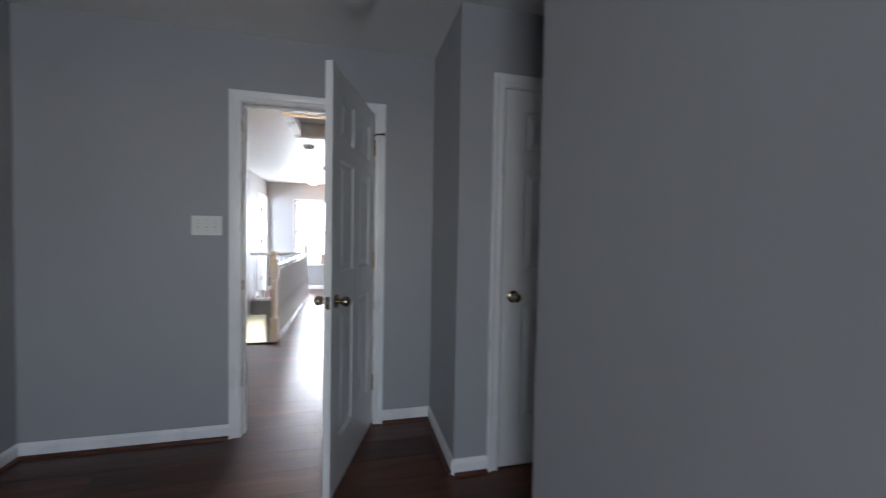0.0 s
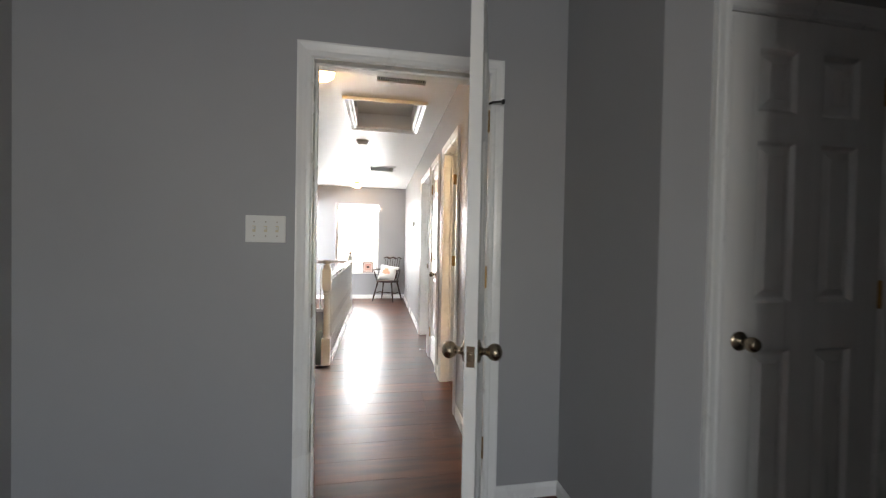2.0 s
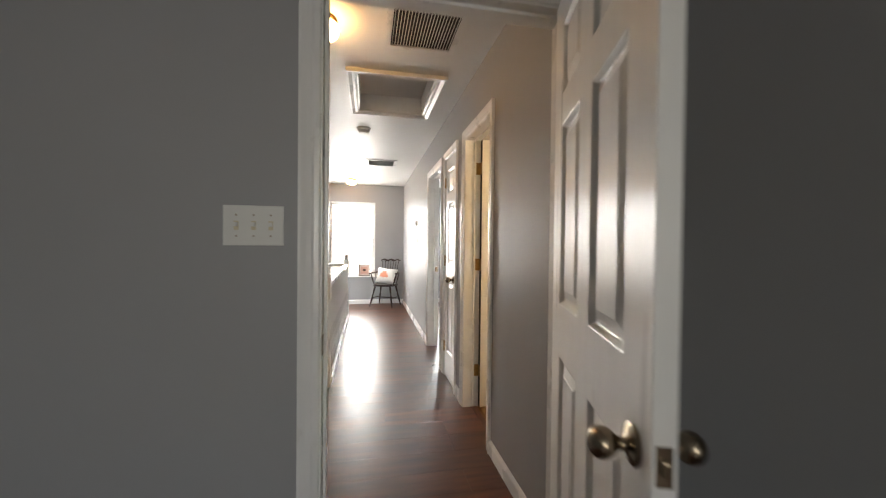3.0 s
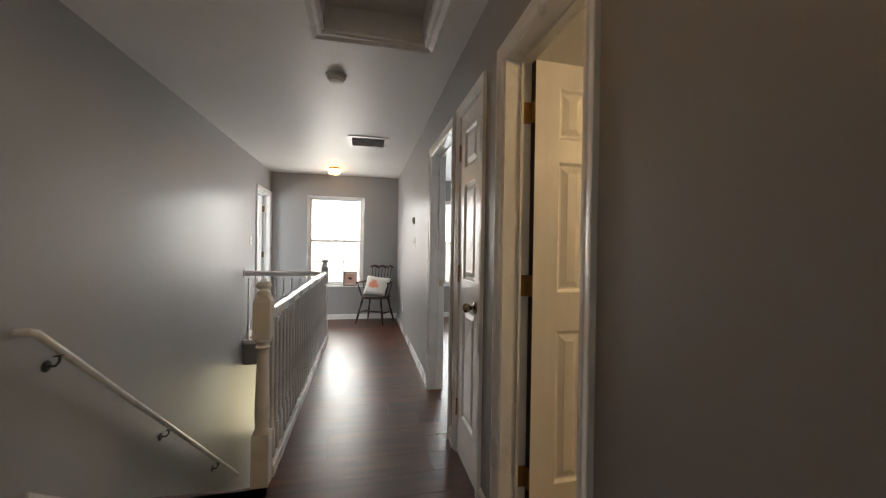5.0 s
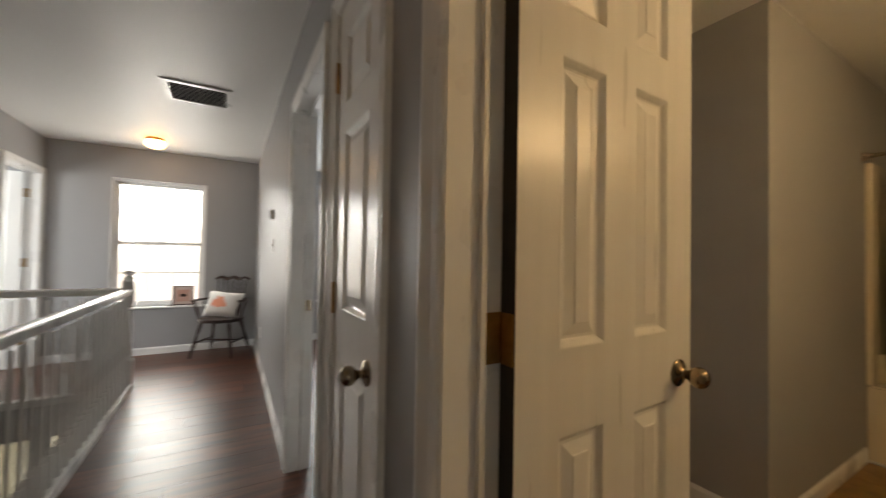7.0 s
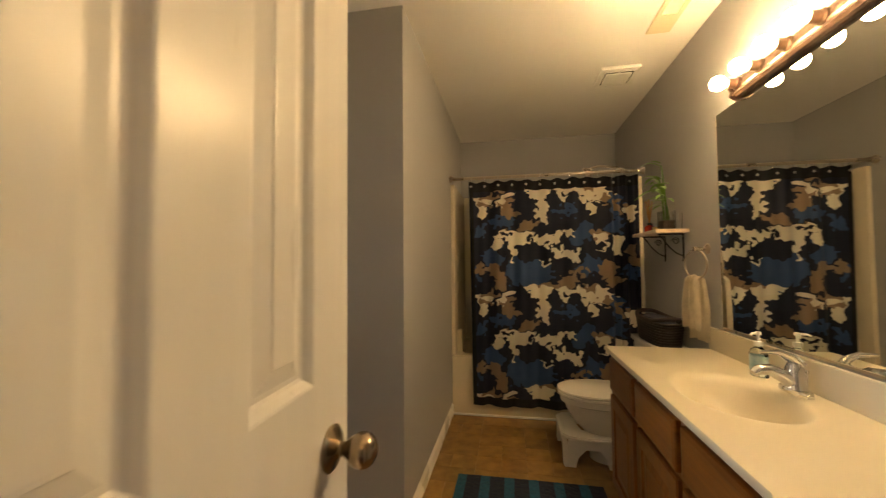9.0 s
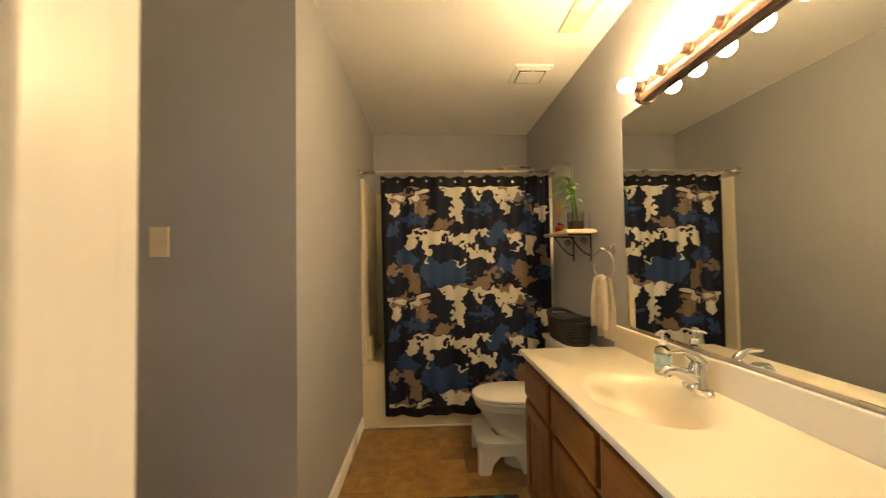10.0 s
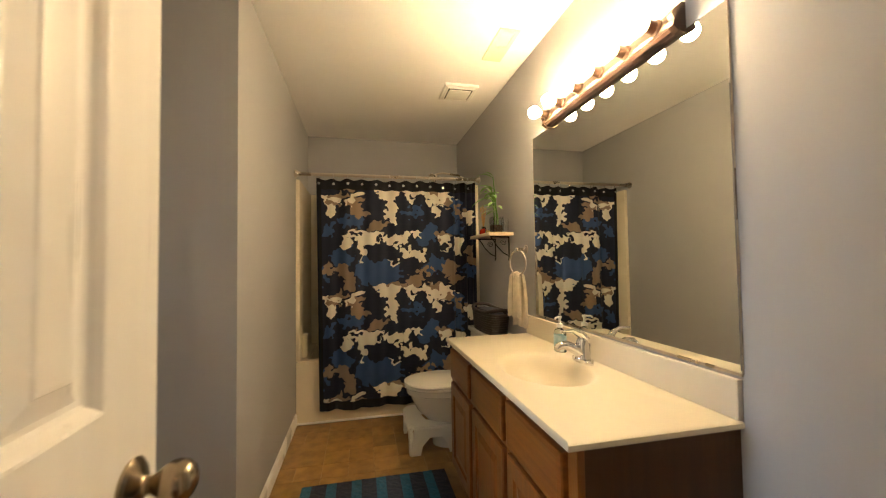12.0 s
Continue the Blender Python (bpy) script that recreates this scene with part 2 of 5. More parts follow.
def arc(cx, cy, r, a0, a1, n):
    return [(cx + r * math.cos(radians(a0 + (a1 - a0) * i / n)), cy + r * math.sin(radians(a0 + (a1 - a0) * i / n))) for i in range(n + 1)]


# ---- structure ----
H = 2.44          # ceiling
WY = 2.56         # bedroom side of the wall with door_1
HX = 0.333        # hall side of the wall to the bath
T = 0.115         # wall thickness
LX = -1.735       # stair wall
EY = 9.25         # end wall of the hall
BY0, BY1 = 2.885, 4.36   # bath walls
BX1 = 4.22        # tub's back wall
NX = 2.134        # end of the nook behind the bath door
JB = 0.018        # jamb thickness
DH = 2.035        # door opening height


def wall(name, x0, x1, y0, y1, holes=(), z0=-0.3, z1=H + 0.1, mat=WALL, label="light grey painted drywall wall"):
    ob = part(name, solid(bmesh.new(), x0, x1, y0, y1, z0, z1, holes), mat)
    return tagged(ob, label, "wall", kind="structure")


def hole_y(a, w, x0, x1):
    """Door hole in a wall that runs along y."""
    return (x0 - 1, x1 + 1, a - JB, a + w + JB, -0.02, DH + JB)


def hole_x(a, w, y0, y1):
    return (a - JB, a + w + JB, y0 - 1, y1 + 1, -0.02, DH + JB)


D1X, D1W = -0.523, 0.789
CLX, CLW = 0.903, 0.655
BDY, BDW = 3.571, 0.579
LIY, LIW = 4.47, 0.41
D3Y, D3W = 5.11, 0.78
LDY, LDW = 8.44, 0.72
NDY, NDW = 3.52, 0.79
WX0, WX1, WZ0, WZ1 = -1.175, -0.248, 0.57, 2.082   # hall window

wall("wall_bedroom_hall", -2.9, 0.655, WY, WY + T, [hole_x(D1X, D1W, WY, WY + T)])
wall("wall_bedroom_jog", -2.9, -1.634, 2.22, WY)
wall("wall_closet_side", 0.655, 0.655 + T, 1.924, WY + T)
wall("wall_closet_front", 0.655 + T, 1.95, 1.924, 1.924 + T, [hole_x(CLX, CLW, 1.924, 2.04)])
wall("wall_closet_end", 1.78, 1.9, 1.065, 1.924)
wall("wall_bedroom_east", 0.655, 0.77, -2.4, 1.065)
wall("wall_closet_recess", 0.77, 1.9, 0.95, 1.065)
wall("wall_bedroom_west", -2.9, -2.8, -2.4, 2.22)
wall("wall_bedroom_south", -2.9, 0.77, -2.5, -2.4, [(-1.15, -0.05, -3, -2, 0.7, 2.1)])
wall("wall_hall_east", HX, HX + T, WY + T, EY,
     [hole_y(BDY, BDW, HX, HX + T), hole_y(LIY, LIW, HX, HX + T), hole_y(D3Y, D3W, HX, HX + T)])
wall("wall_stair", LX - T, LX, WY + T, EY, [hole_y(LDY, LDW, LX - T, LX), hole_y(NDY, NDW, LX - T, LX)], z0=-3.0)
wall("wall_hall_end", LX - T, HX + T, EY, EY + 0.14, [(WX0, WX1, EY - 1, EY + 1, WZ0, WZ1)])
# The hole is an unseen opening, added for the stairwell fill lamp.
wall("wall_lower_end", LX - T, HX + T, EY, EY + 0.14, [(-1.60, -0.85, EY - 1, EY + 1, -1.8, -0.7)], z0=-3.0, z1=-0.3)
wall("wall_under_hall", -0.70, -0.60, 4.6, 7.9, z0=-3.0, z1=-0.28)
wall("wall_stair_back", LX, -0.6, 4.5, 4.62, z0=-3.0, z1=-0.28)
wall("wall_lower_side", HX, HX + T, 4.5, EY, z0=-3.0, z1=-0.3)
wall("wall_bath_mirror", HX + T, BX1 + T, BY0 - T, BY0)
wall("wall_bath_tub", BX1, BX1 + T, BY0, BY1)
wall("wall_bath_window_side", NX, BX1 + T, BY1, BY1 + T)
wall("wall_nook_end", NX, NX + T, BY1 + T, 5.1)
wall("wall_linen_side", HX + T, 1.02, 4.225, 4.37)
wall("wall_linen_back", 0.92, 1.02, 4.37, 5.0)
wall("wall_nook_back", HX + T, 4.0, 5.0, 5.1, [(1.06, 1.80, 4, 6, -0.02, DH)])
wall("wall_far_bedroom_end", HX + T, 4.0, EY, EY + 0.14, [(1.15, 2.05, EY - 1, EY + 1, WZ0, WZ1)])
# Unseen window hole, added for the east fill lamp.
wall("wall_far_bedroom_east", 4.0, 4.1, 5.0, EY + 0.14, [(3, 5, 6.5, 7.5, 0.7, 2.1)])
wall("wall_west_room_south", -4.0, LX - T, 6.4, 6.5)
wall("wall_west_room_north", -4.0, LX - T, EY, EY + 0.14)
# Unseen window hole, added behind the west fill lamp.
wall("wall_west_room_west", -4.1, -4.0, 6.4, EY + 0.14, [(-5, -3, 7.1, 8.1, 0.7, 2.1)])

HAT = (-0.48, 0.09, 4.10, 4.84)   # attic hatch opening
c = part("ceiling", solid(bmesh.new(), -4.1, 4.4, -2.5, EY + 0.14, H, H + 0.24, [(HAT[0], HAT[1], HAT[2], HAT[3], H - 1, H + 0.17)]), CEIL)
tagged(c, "smooth off-white painted drywall ceiling", "ceiling", kind="structure")

sub = bmesh.new()
solid(sub, -4.1, 4.4, -2.5, EY + 0.14, -0.28, -0.014, [(LX - 0.05, -0.70, 4.74, 7.90, -1, 1)])
tagged(part("floor_deck", sub, WALL), "grey floor deck and edge of the stairwell", "floor", kind="structure")
tagged(part("floor_lower", box(bmesh.new(), LX - T, HX + T, 4.4, EY + 0.14, -2.8, -2.66), SHOE), "brown wooden floor of the lower storey", "floor", kind="structure")

# ---- doors ----
CASE = [(0, 0), (0, 0.007), (0.005, 0.011), (0.018, 0.012), (0.026, 0.010), (0.040, 0.013), (0.054, 0.018), (0.062, 0.018), (0.062, 0)]


def casing(door, w, y, s):
    """The three casing boards round an opening; y: wall face, s: the way out of the wall."""
    r = 0.005
    for name, o, u, wv, a, b in (("casing", (-r, y, 0), (-1, 0, 0), (0, 0, 1), 0, lambda q: DH + r + q),
                                 ("casing", (w + r, y, 0), (1, 0, 0), (0, 0, 1), 0, lambda q: DH + r + q),
                                 ("casing", (0, y, DH + r), (0, 0, 1), (1, 0, 0), lambda q: -r - q, lambda q: w + r + q)):
        part(name, sweep(bmesh.new(), CASE, o, u, (0, s, 0), wv, a, b), TRIM, door)


def leaf_mesh(w, h, t, cols, mirror):
    """A moulded panel door: three rows of raised panels on each face."""
    bm = bmesh.new()
    st, mid = 0.112 if w > 0.5 else 0.085, 0.105
    xs = [0, st, w - st, w] if cols == 1 else [0, st, (w - mid) / 2, (w + mid) / 2, w - st, w]
    zs = [0, 0.24, 0.89, 1.052, 1.605, 1.70, h - 0.105, h]
    for y, s in ((0, 1), (t, -1)):
        for i in range(len(xs) - 1):
            for k in range(len(zs) - 1):
                x0, x1, z0, z1 = xs[i], xs[i + 1], zs[k], zs[k + 1]
                if i % 2 and k % 2:
                    loops = []
                    for inset, depth in ((0, 0), (0.003, 0.0012), (0.008, 0.006), (0.012, 0.0110), (0.016, 0.0130), (0.022, 0.0130), (0.025, 0.0120), (0.044, 0.0048), (0.046, 0.0030), (0.050, 0.0026)):
                        loops.append([bm.verts.new((a, y + s * depth, b)) for a, b in
                                      ((x0 + inset, z0 + inset), (x1 - inset, z0 + inset), (x1 - inset, z1 - inset), (x0 + inset, z1 - inset))])
                    for a, b in zip(loops, loops[1:]):
                        for q in range(4):
                            bm.faces.new((a[q], a[(q + 1) % 4], b[(q + 1) % 4], b[q]))
                    bm.faces.new(loops[-1])
                else:
                    bm.faces.new([bm.verts.new(p) for p in ((x0, y, z0), (x1, y, z0), (x1, y, z1), (x0, y, z1))])
    for q in (((0, 0, 0), (0, t, 0), (0, t, h), (0, 0, h)), ((w, 0, 0), (w, 0, h), (w, t, h), (w, t, 0)),
              ((0, 0, 0), (w, 0, 0), (w, t, 0), (0, t, 0)), ((0, 0, h), (0, t, h), (w, t, h), (w, 0, h))):
        bm.faces.new([bm.verts.new(p) for p in q])
    bmesh.ops.remove_doubles(bm, verts=bm.verts, dist=1e-5)
    if mirror:
        bm.transform(Matrix.Scale(-1, 4, (1, 0, 0)))
    return bm


KNOB = [(0.001, 0.0), (0.032, 0.0), (0.033, 0.004), (0.028, 0.008), (0.015, 0.011), (0.0105, 0.016), (0.0105, 0.023), (0.014, 0.028), (0.020, 0.034),
        (0.0240, 0.042), (0.0250, 0.049), (0.0230, 0.058), (0.017, 0.065), (0.009, 0.069), (0.001, 0.070)]


def door(name, m, w, hinge, way, angle, label, cols=2, knobs=(1, 1), back=True, stop=False, gap_shade=False, short=0.006, kz=0.925):
    """Jamb, casings and leaf. Local x runs along the opening, y through the wall. hinge: 0 at x=0, 1 at x=w. way: -1 opens to the front, 1 to the back."""
    d = thing(name, m, label, "door", kind="structure")
    for x0, x1, z0, z1 in ((-JB, 0, 0, DH), (w, w + JB, 0, DH), (-JB, w + JB, DH, DH + JB)):
        part("jamb", box(bmesh.new(), x0 + 0.001, x1 - 0.001, -0.002, T + 0.002, z0, z1), TRIM, d)
    sy = 0.038 if way < 0 else T - 0.038 - 0.012
    for x0, x1, z0, z1 in ((0, 0.011, 0, DH), (w - 0.011, w, 0, DH), (0.011, w - 0.011, DH - 0.011, DH)):
        part("door_stop", box(bmesh.new(), x0, x1, sy, sy + 0.034 if way < 0 else sy + 0.012, z0, z1, 0.002), TRIM, d)
    casing(d, w, 0, -1)
    if back:
        casing(d, w, T, 1)
    t, lw, lh = 0.035, w - short, DH - 0.014
    mirror = hinge == 1
    px = w - 0.003 if mirror else 0.003
    py = 0.0 if way < 0 else T
    turn = angle * (-1 if (way < 0) != mirror else 1)
    bm = leaf_mesh(lw, lh, t, cols, mirror)
    if way > 0:
        bm.transform(Matrix.Translation((0, -t, 0)))
    leaf = part("leaf", bm, DOORM, d, m=pose(px, py, 0.010, 0, 0, turn))
    sx = -1 if mirror else 1
    y0, y1 = (0, t) if way < 0 else (-t, 0)
    for y, s, on in ((y0, -1, knobs[0]), (y1, 1, knobs[1])):
        if on:
            b = lathe(bmesh.new(), KNOB, 24, Matrix.Translation((sx * (lw - 0.062), y, kz)) @ (pose(0, 0, 0, 90) if s < 0 else pose(0, 0, 0, -90)))
            part("knob", b, NICKEL, leaf, "antique nickel round door knob", True)
    b = bmesh.new()
    box(b, min(sx * lw, sx * (lw + 0.0015)), max(sx * lw, sx * (lw + 0.0015)), y0 + 0.006, y1 - 0.006, kz - 0.028, kz + 0.030)
    box(b, min(sx * lw, sx * (lw + 0.010)), max(sx * lw, sx * (lw + 0.010)), y0 + 0.012, y1 - 0.012, kz - 0.010, kz + 0.012, 0.003)
    part("latch_plate", b, NICKEL, leaf, "antique nickel latch plate")
    # Dark strip paints the shade of the hinge gap onto the leaf.
    if gap_shade:
        b = box(bmesh.new(), min(0, -sx * 0.001), max(0, -sx * 0.001), y0 - 0.0005, y1 + 0.0005, 0, lh)
        part("hinge_gap_shade", b, VOIDSHADE, leaf, "dark strip for the shaded hinge gap")
    for z in (0.26, 1.07, 1.80):
        b = bmesh.new()
        lathe(b, [(0.002, -0.052), (0.006, -0.05), (0.006, 0.05), (0.002, 0.052)], 12, Matrix.Translation((px, py + 0.006 * way, z + 0.02)))
        e = -1 if mirror else 1
        box(b, min(px - e * 0.0035, px - e * 0.0015), max(px - e * 0.0035, px - e * 0.0015), min(py, py - way * 0.034), max(py, py - way * 0.034), z - 0.025, z + 0.065)
        part("hinge_barrel", b, BRASS, d, "brass hinge", True)
        b = box(bmesh.new(), min(0, -sx * 0.0018), max(0, -sx * 0.0018), y0 + 0.002, y1 - 0.002, z - 0.035, z + 0.055)
        part("hinge_leaf", b, BRASS, leaf, "brass hinge leaf")
    b = bmesh.new()
    ex = 0.0 if mirror else w
    box(b, min(ex, ex + (0.0015 if mirror else -0.0015)), max(ex, ex + (0.0015 if mirror else -0.0015)), (0.004 if way < 0 else T - 0.036), (0.036 if way < 0 else T - 0.004), kz - 0.020, kz + 0.040)
    part("strike_plate", b, NICKEL, d, "nickel strike plate")
    if stop:
        b = bmesh.new()
        z = 1.90
        tube(b, [(px, py - 0.01, z), (px + 0.012, py - 0.035, z), (px + 0.05, py - 0.05, z)], 0.005, 8)
        lathe(b, [(0.002, 0), (0.011, 0.002), (0.011, 0.012), (0.002, 0.014)], 12, Matrix.Translation((px + 0.048, py - 0.05, z)) @ pose(0, 0, 0, 0, 90, 0))
        part("hinge_stop", b, DARKMETAL, d, "dark hinge-pin door stop", True)
    return d


door("door_1", pose(D1X, WY, 0), D1W, 1, -1, 72.5, "white six-panel interior door standing open into the bedroom", stop=True, short=0.032)
door("door_2", pose(CLX, 1.924, 0), CLW, 1, -1, 0, "closed white six-panel closet door with a dark knob", knobs=(1, 0), back=False)
door("door_3", pose(HX, BDY + BDW, 0, 0, 0, -90), BDW, 0, 1, 92.5, "white six-panel bathroom door swung open on brass hinges", gap_shade=True, short=-0.020, kz=0.948)
door("door_4", pose(HX, LIY + LIW, 0, 0, 0, -90), LIW, 0, -1, 0, "closed narrow white three-panel linen closet door", cols=1, knobs=(1, 0), back=False)
door("door_5", pose(HX, D3Y + D3W, 0, 0, 0, -90), D3W, 1, 1, 95, "white panel door standing open into a bright bedroom")
door("door_6", pose(LX, LDY, 0, 0, 0, 90), LDW, 1, 1, 84, "white panel door standing open beside the stair landing")
door("door_7", pose(LX, NDY, 0, 0, 0, 90), NDW, 0, 1, 0, "closed white panel door beside the top of the stairs", back=False, knobs=(1, 0))

# ---- baseboards ----
BASE = [(0, 0), (0.013, 0), (0.013, 0.066), (0.010, 0.074), (0.006, 0.080), (0.004, 0.085), (0, 0.085)]


def baseboard(x0, y0, x1, y1, out, shoe=True):
    a, b = Vector((x0, y0, 0)), Vector((x1, y1, 0))
    w = (b - a).normalized()
    ob = part("baseboard", sweep(bmesh.new(), BASE, a, out, (0, 0, 1), w, 0, (b - a).length), TRIM)
    tagged(ob, "white painted wooden baseboard along the wall", "baseboard", kind="structure")
    if shoe:
        q = [(0.013, 0)] + arc(0.013, 0, 0.019, 0, 90, 4)
        s = part("shoe_molding", sweep(bmesh.new(), q, a, out, (0, 0, 1), w, 0, (b - a).length), SHOE, ob, "dark brown quarter-round shoe molding")


C = 0.067
baseboard(-1.634, WY, D1X - C, WY, (0, -1, 0))
baseboard(D1X + D1W + C, WY, 0.655, WY, (0, -1, 0))
baseboard(0.655, WY, 0.655, 1.924, (-1, 0, 0))
baseboard(0.655, 1.924, CLX - C, 1.924, (0, -1, 0))
baseboard(CLX + CLW + C, 1.924, 1.78, 1.924, (0, -1, 0), False)
baseboard(-1.634, 2.22, -1.634, WY, (1, 0, 0))
baseboard(-2.8, 2.22, -1.634, 2.22, (0, -1, 0))
baseboard(HX, WY + T, HX, BDY - C, (-1, 0, 0), False)
baseboard(HX, BDY + BDW + C, HX, LIY - C, (-1, 0, 0), False)
baseboard(HX, LIY + LIW + C, HX, D3Y - C, (-1, 0, 0), False)
baseboard(HX, D3Y + D3W + C, HX, EY, (-1, 0, 0), False)
baseboard(LX, EY, HX, EY, (0, -1, 0), False)
baseboard(LX, 7.95, LX, LDY - C, (1, 0, 0), False)
baseboard(LX, NDY + NDW + C, LX, 4.70, (1, 0, 0), False)
baseboard(NX, BY1, 3.52, BY1, (0, -1, 0), False)
baseboard(NX, BY1, NX, 5.0, (-1, 0, 0), False)
baseboard(1.80, 5.0, NX, 5.0, (0, -1, 0), False)
baseboard(HX + T, EY, 4.0, EY, (0, -1, 0), False)


# ---- windows ----
def hall_window(name, x0, x1, z0, z1, y, label):
    """A double-hung window: frame in the wall, two sashes, a bar across each, stool below."""
    d = thing(name, pose(x0, y, z0), label, "window", kind="structure")
    w, h = x1 - x0, z1 - z0
    f = bmesh.new()
    solid(f, 0.001, w - 0.001, 0.035, 0.12, 0.001, h - 0.001, [(0.028, w - 0.028, -1, 1, 0.028, h - 0.028)])
    part("window_frame", f, VINYL, d)
    for k, (a, b, yy) in enumerate(((0.028, h / 2 + 0.018, 0.052), (h / 2 - 0.018, h - 0.028, 0.085))):
        s = bmesh.new()
        t = 0.036
        solid(s, 0.029, w - 0.029, yy, yy + 0.028, a, b, [(0.029 + t, w - 0.029 - t, -1, 1, a + t, b - t)])
        sash = part("sash", s, VINYL, d)
        mz = a + (b - a) / 2
        g = bmesh.new()
        box(g, 0.029 + t, w - 0.029 - t, yy + 0.010, yy + 0.016, mz - 0.006, mz + 0.006)
        part("glazing_bar", g, VINYL, sash)
        for q in (1, 2):
            mx_ = 0.029 + t + (w - 0.058 - 2 * t) * q / 3
            for za, zb in ((a + t, mz - 0.006), (mz + 0.006, b - t)):
                part("glazing_bar", box(bmesh.new(), mx_ - 0.006, mx_ + 0.006, yy + 0.010, yy + 0.016, za, zb), VINYL, sash)
        p = part("pane", box(bmesh.new(), 0.03 + t, w - 0.03 - t, yy + 0.0175, yy + 0.0205, a + t, b - t), GLASS, sash)
        p.visible_shadow = False
    lock = box(bmesh.new(), w / 2 - 0.03, w / 2 + 0.03, 0.045, 0.062, h / 2 + 0.018, h / 2 + 0.032, 0.004)
    part("sash_lock", lock, VINYL, d)
    part("window_sill", box(bmesh.new(), -0.03, w + 0.03, -0.035, 0.036, -0.022, 0.0, 0.006), TRIM, d)
    for xa, xb in ((0.001, 0.008), (w - 0.008, w - 0.001)):
        part("side_lining", box(bmesh.new(), xa, xb, 0.0, 0.035, 0.001, h - 0.008), TRIM, d)
    part("head_lining", box(bmesh.new(), 0.001, w - 0.001, 0.0, 0.035, h - 0.008, h - 0.001), TRIM, d)
    return d


hall_window("window_1", WX0, WX1, WZ0, WZ1, EY, "white double-hung vinyl window with bright daylight")
hall_window("window_2", 1.15, 2.05, WZ0, WZ1, EY, "white double-hung vinyl window in the far bedroom")

bd = bpy.data.materials.new("bright_distance")
bd.use_nodes = True
nt = bd.node_tree
pb = nt.nodes["Principled BSDF"]
pb.inputs["Base Color"].default_value = (0, 0, 0, 1)
co = nt.nodes.new("ShaderNodeTexCoord")
sp = nt.nodes.new("ShaderNodeSeparateXYZ")
nt.links.new(co.outputs["Object"], sp.inputs[0])
nz = nt.nodes.new("ShaderNodeTexNoise")
nz.inputs["Scale"].default_value, nz.inputs["Detail"].default_value = 1.6, 6
nt.links.new(co.outputs["Object"], nz.inputs["Vector"])
ad = nt.nodes.new("ShaderNodeMath")
ad.operation = "MULTIPLY_ADD"
ad.inputs[1].default_value, ad.inputs[2].default_value = 2.0, -1.0
nt.links.new(nz.outputs["Fac"], ad.inputs[0])
su = nt.nodes.new("ShaderNodeMath")
nt.links.new(sp.outputs["Z"], su.inputs[0])
nt.links.new(ad.outputs[0], su.inputs[1])
rp = nt.nodes.new("ShaderNodeValToRGB")
rp.color_ramp.elements[0].position, rp.color_ramp.elements[0].color = 0.0, (0.70, 0.68, 0.62, 1)
rp.color_ramp.elements[1].position, rp.color_ramp.elements[1].color = 0.86, (0.83, 0.92, 1.0, 1)
for at_, col_ in ((0.42, (0.60, 0.58, 0.54)), (0.53, (0.135, 0.118, 0.120)), (0.66, (0.130, 0.128, 0.120)), (0.77, (0.22, 0.22, 0.21))):
    rp.color_ramp.elements.new(at_).color = (*col_, 1)
mr = nt.nodes.new("ShaderNodeMapRange")
mr.inputs["From Min"].default_value, mr.inputs["From Max"].default_value = -4.0, 3.2
nt.links.new(su.outputs[0], mr.inputs["Value"])
nt.links.new(mr.outputs[0], rp.inputs["Fac"])
nt.links.new(rp.outputs["Color"], pb.inputs["Emission Color"])
pb.inputs["Emission Strength"].default_value = 10.0
b = bmesh.new()
box(b, -7, 7, 0, 0.05, -0.6, 6)
tagged(part("backdrop", b, bd, m=pose(0, 14.0, 0)), "pale bright sky over blurred spring trees", "backdrop", kind="structure")

# ---- hall: stairs and railing ----
RX = -0.745       # railing line
SY0, SY1 = 4.72, 7.90   # stairwell
RAILZ = 0.905

newel_profile = [(0.030, 0.26), (0.040, 0.262), (0.041, 0.275), (0.034, 0.285), (0.031, 0.30), (0.036, 0.34), (0.035, 0.45), (0.030, 0.60), (0.026, 0.68),
                 (0.025, 0.70), (0.034, 0.708), (0.036, 0.716), (0.028, 0.724), (0.030, 0.735), (0.040, 0.745), (0.041, 0.755), (0.036, 0.765)]
finial_profile = [(0.040, 0.985), (0.034, 0.996), (0.033, 1.002), (0.023, 1.007), (0.021, 1.014), (0.028, 1.019), (0.037, 1.025), (0.040, 1.034), (0.037, 1.043), (0.027, 1.051), (0.012, 1.056), (0.001, 1.057)]


def newel(x, y, label):
    n = thing("newel_post", pose(x, y, 0), label, "newel post", group="newel posts of the stair railing")
    h = 0.043
    part("base_block", box(bmesh.new(), -h, h, -h, h, 0.0, 0.27, 0.004), TRIM, n)
    part("turned_shaft", lathe(bmesh.new(), newel_profile, 28), TRIM, n, smooth=True)
    b = bmesh.new()
    box(b, -h, h, -h, h, 0.76, 0.955, 0.004)
    lathe(b, [(0.060, 0.953), (0.054, 0.968), (0.040, 0.984)], 4, pose(0, 0, 0, 0, 0, 45))
    block = part("top_block", b, TRIM, n)
    part("finial", lathe(bmesh.new(), finial_profile, 28), TRIM, block, smooth=True)
    return n


newel(RX, 4.765, "white painted turned newel post at the stair head")
newel(RX, SY1 - 0.02, "white painted turned newel post at the railing corner")
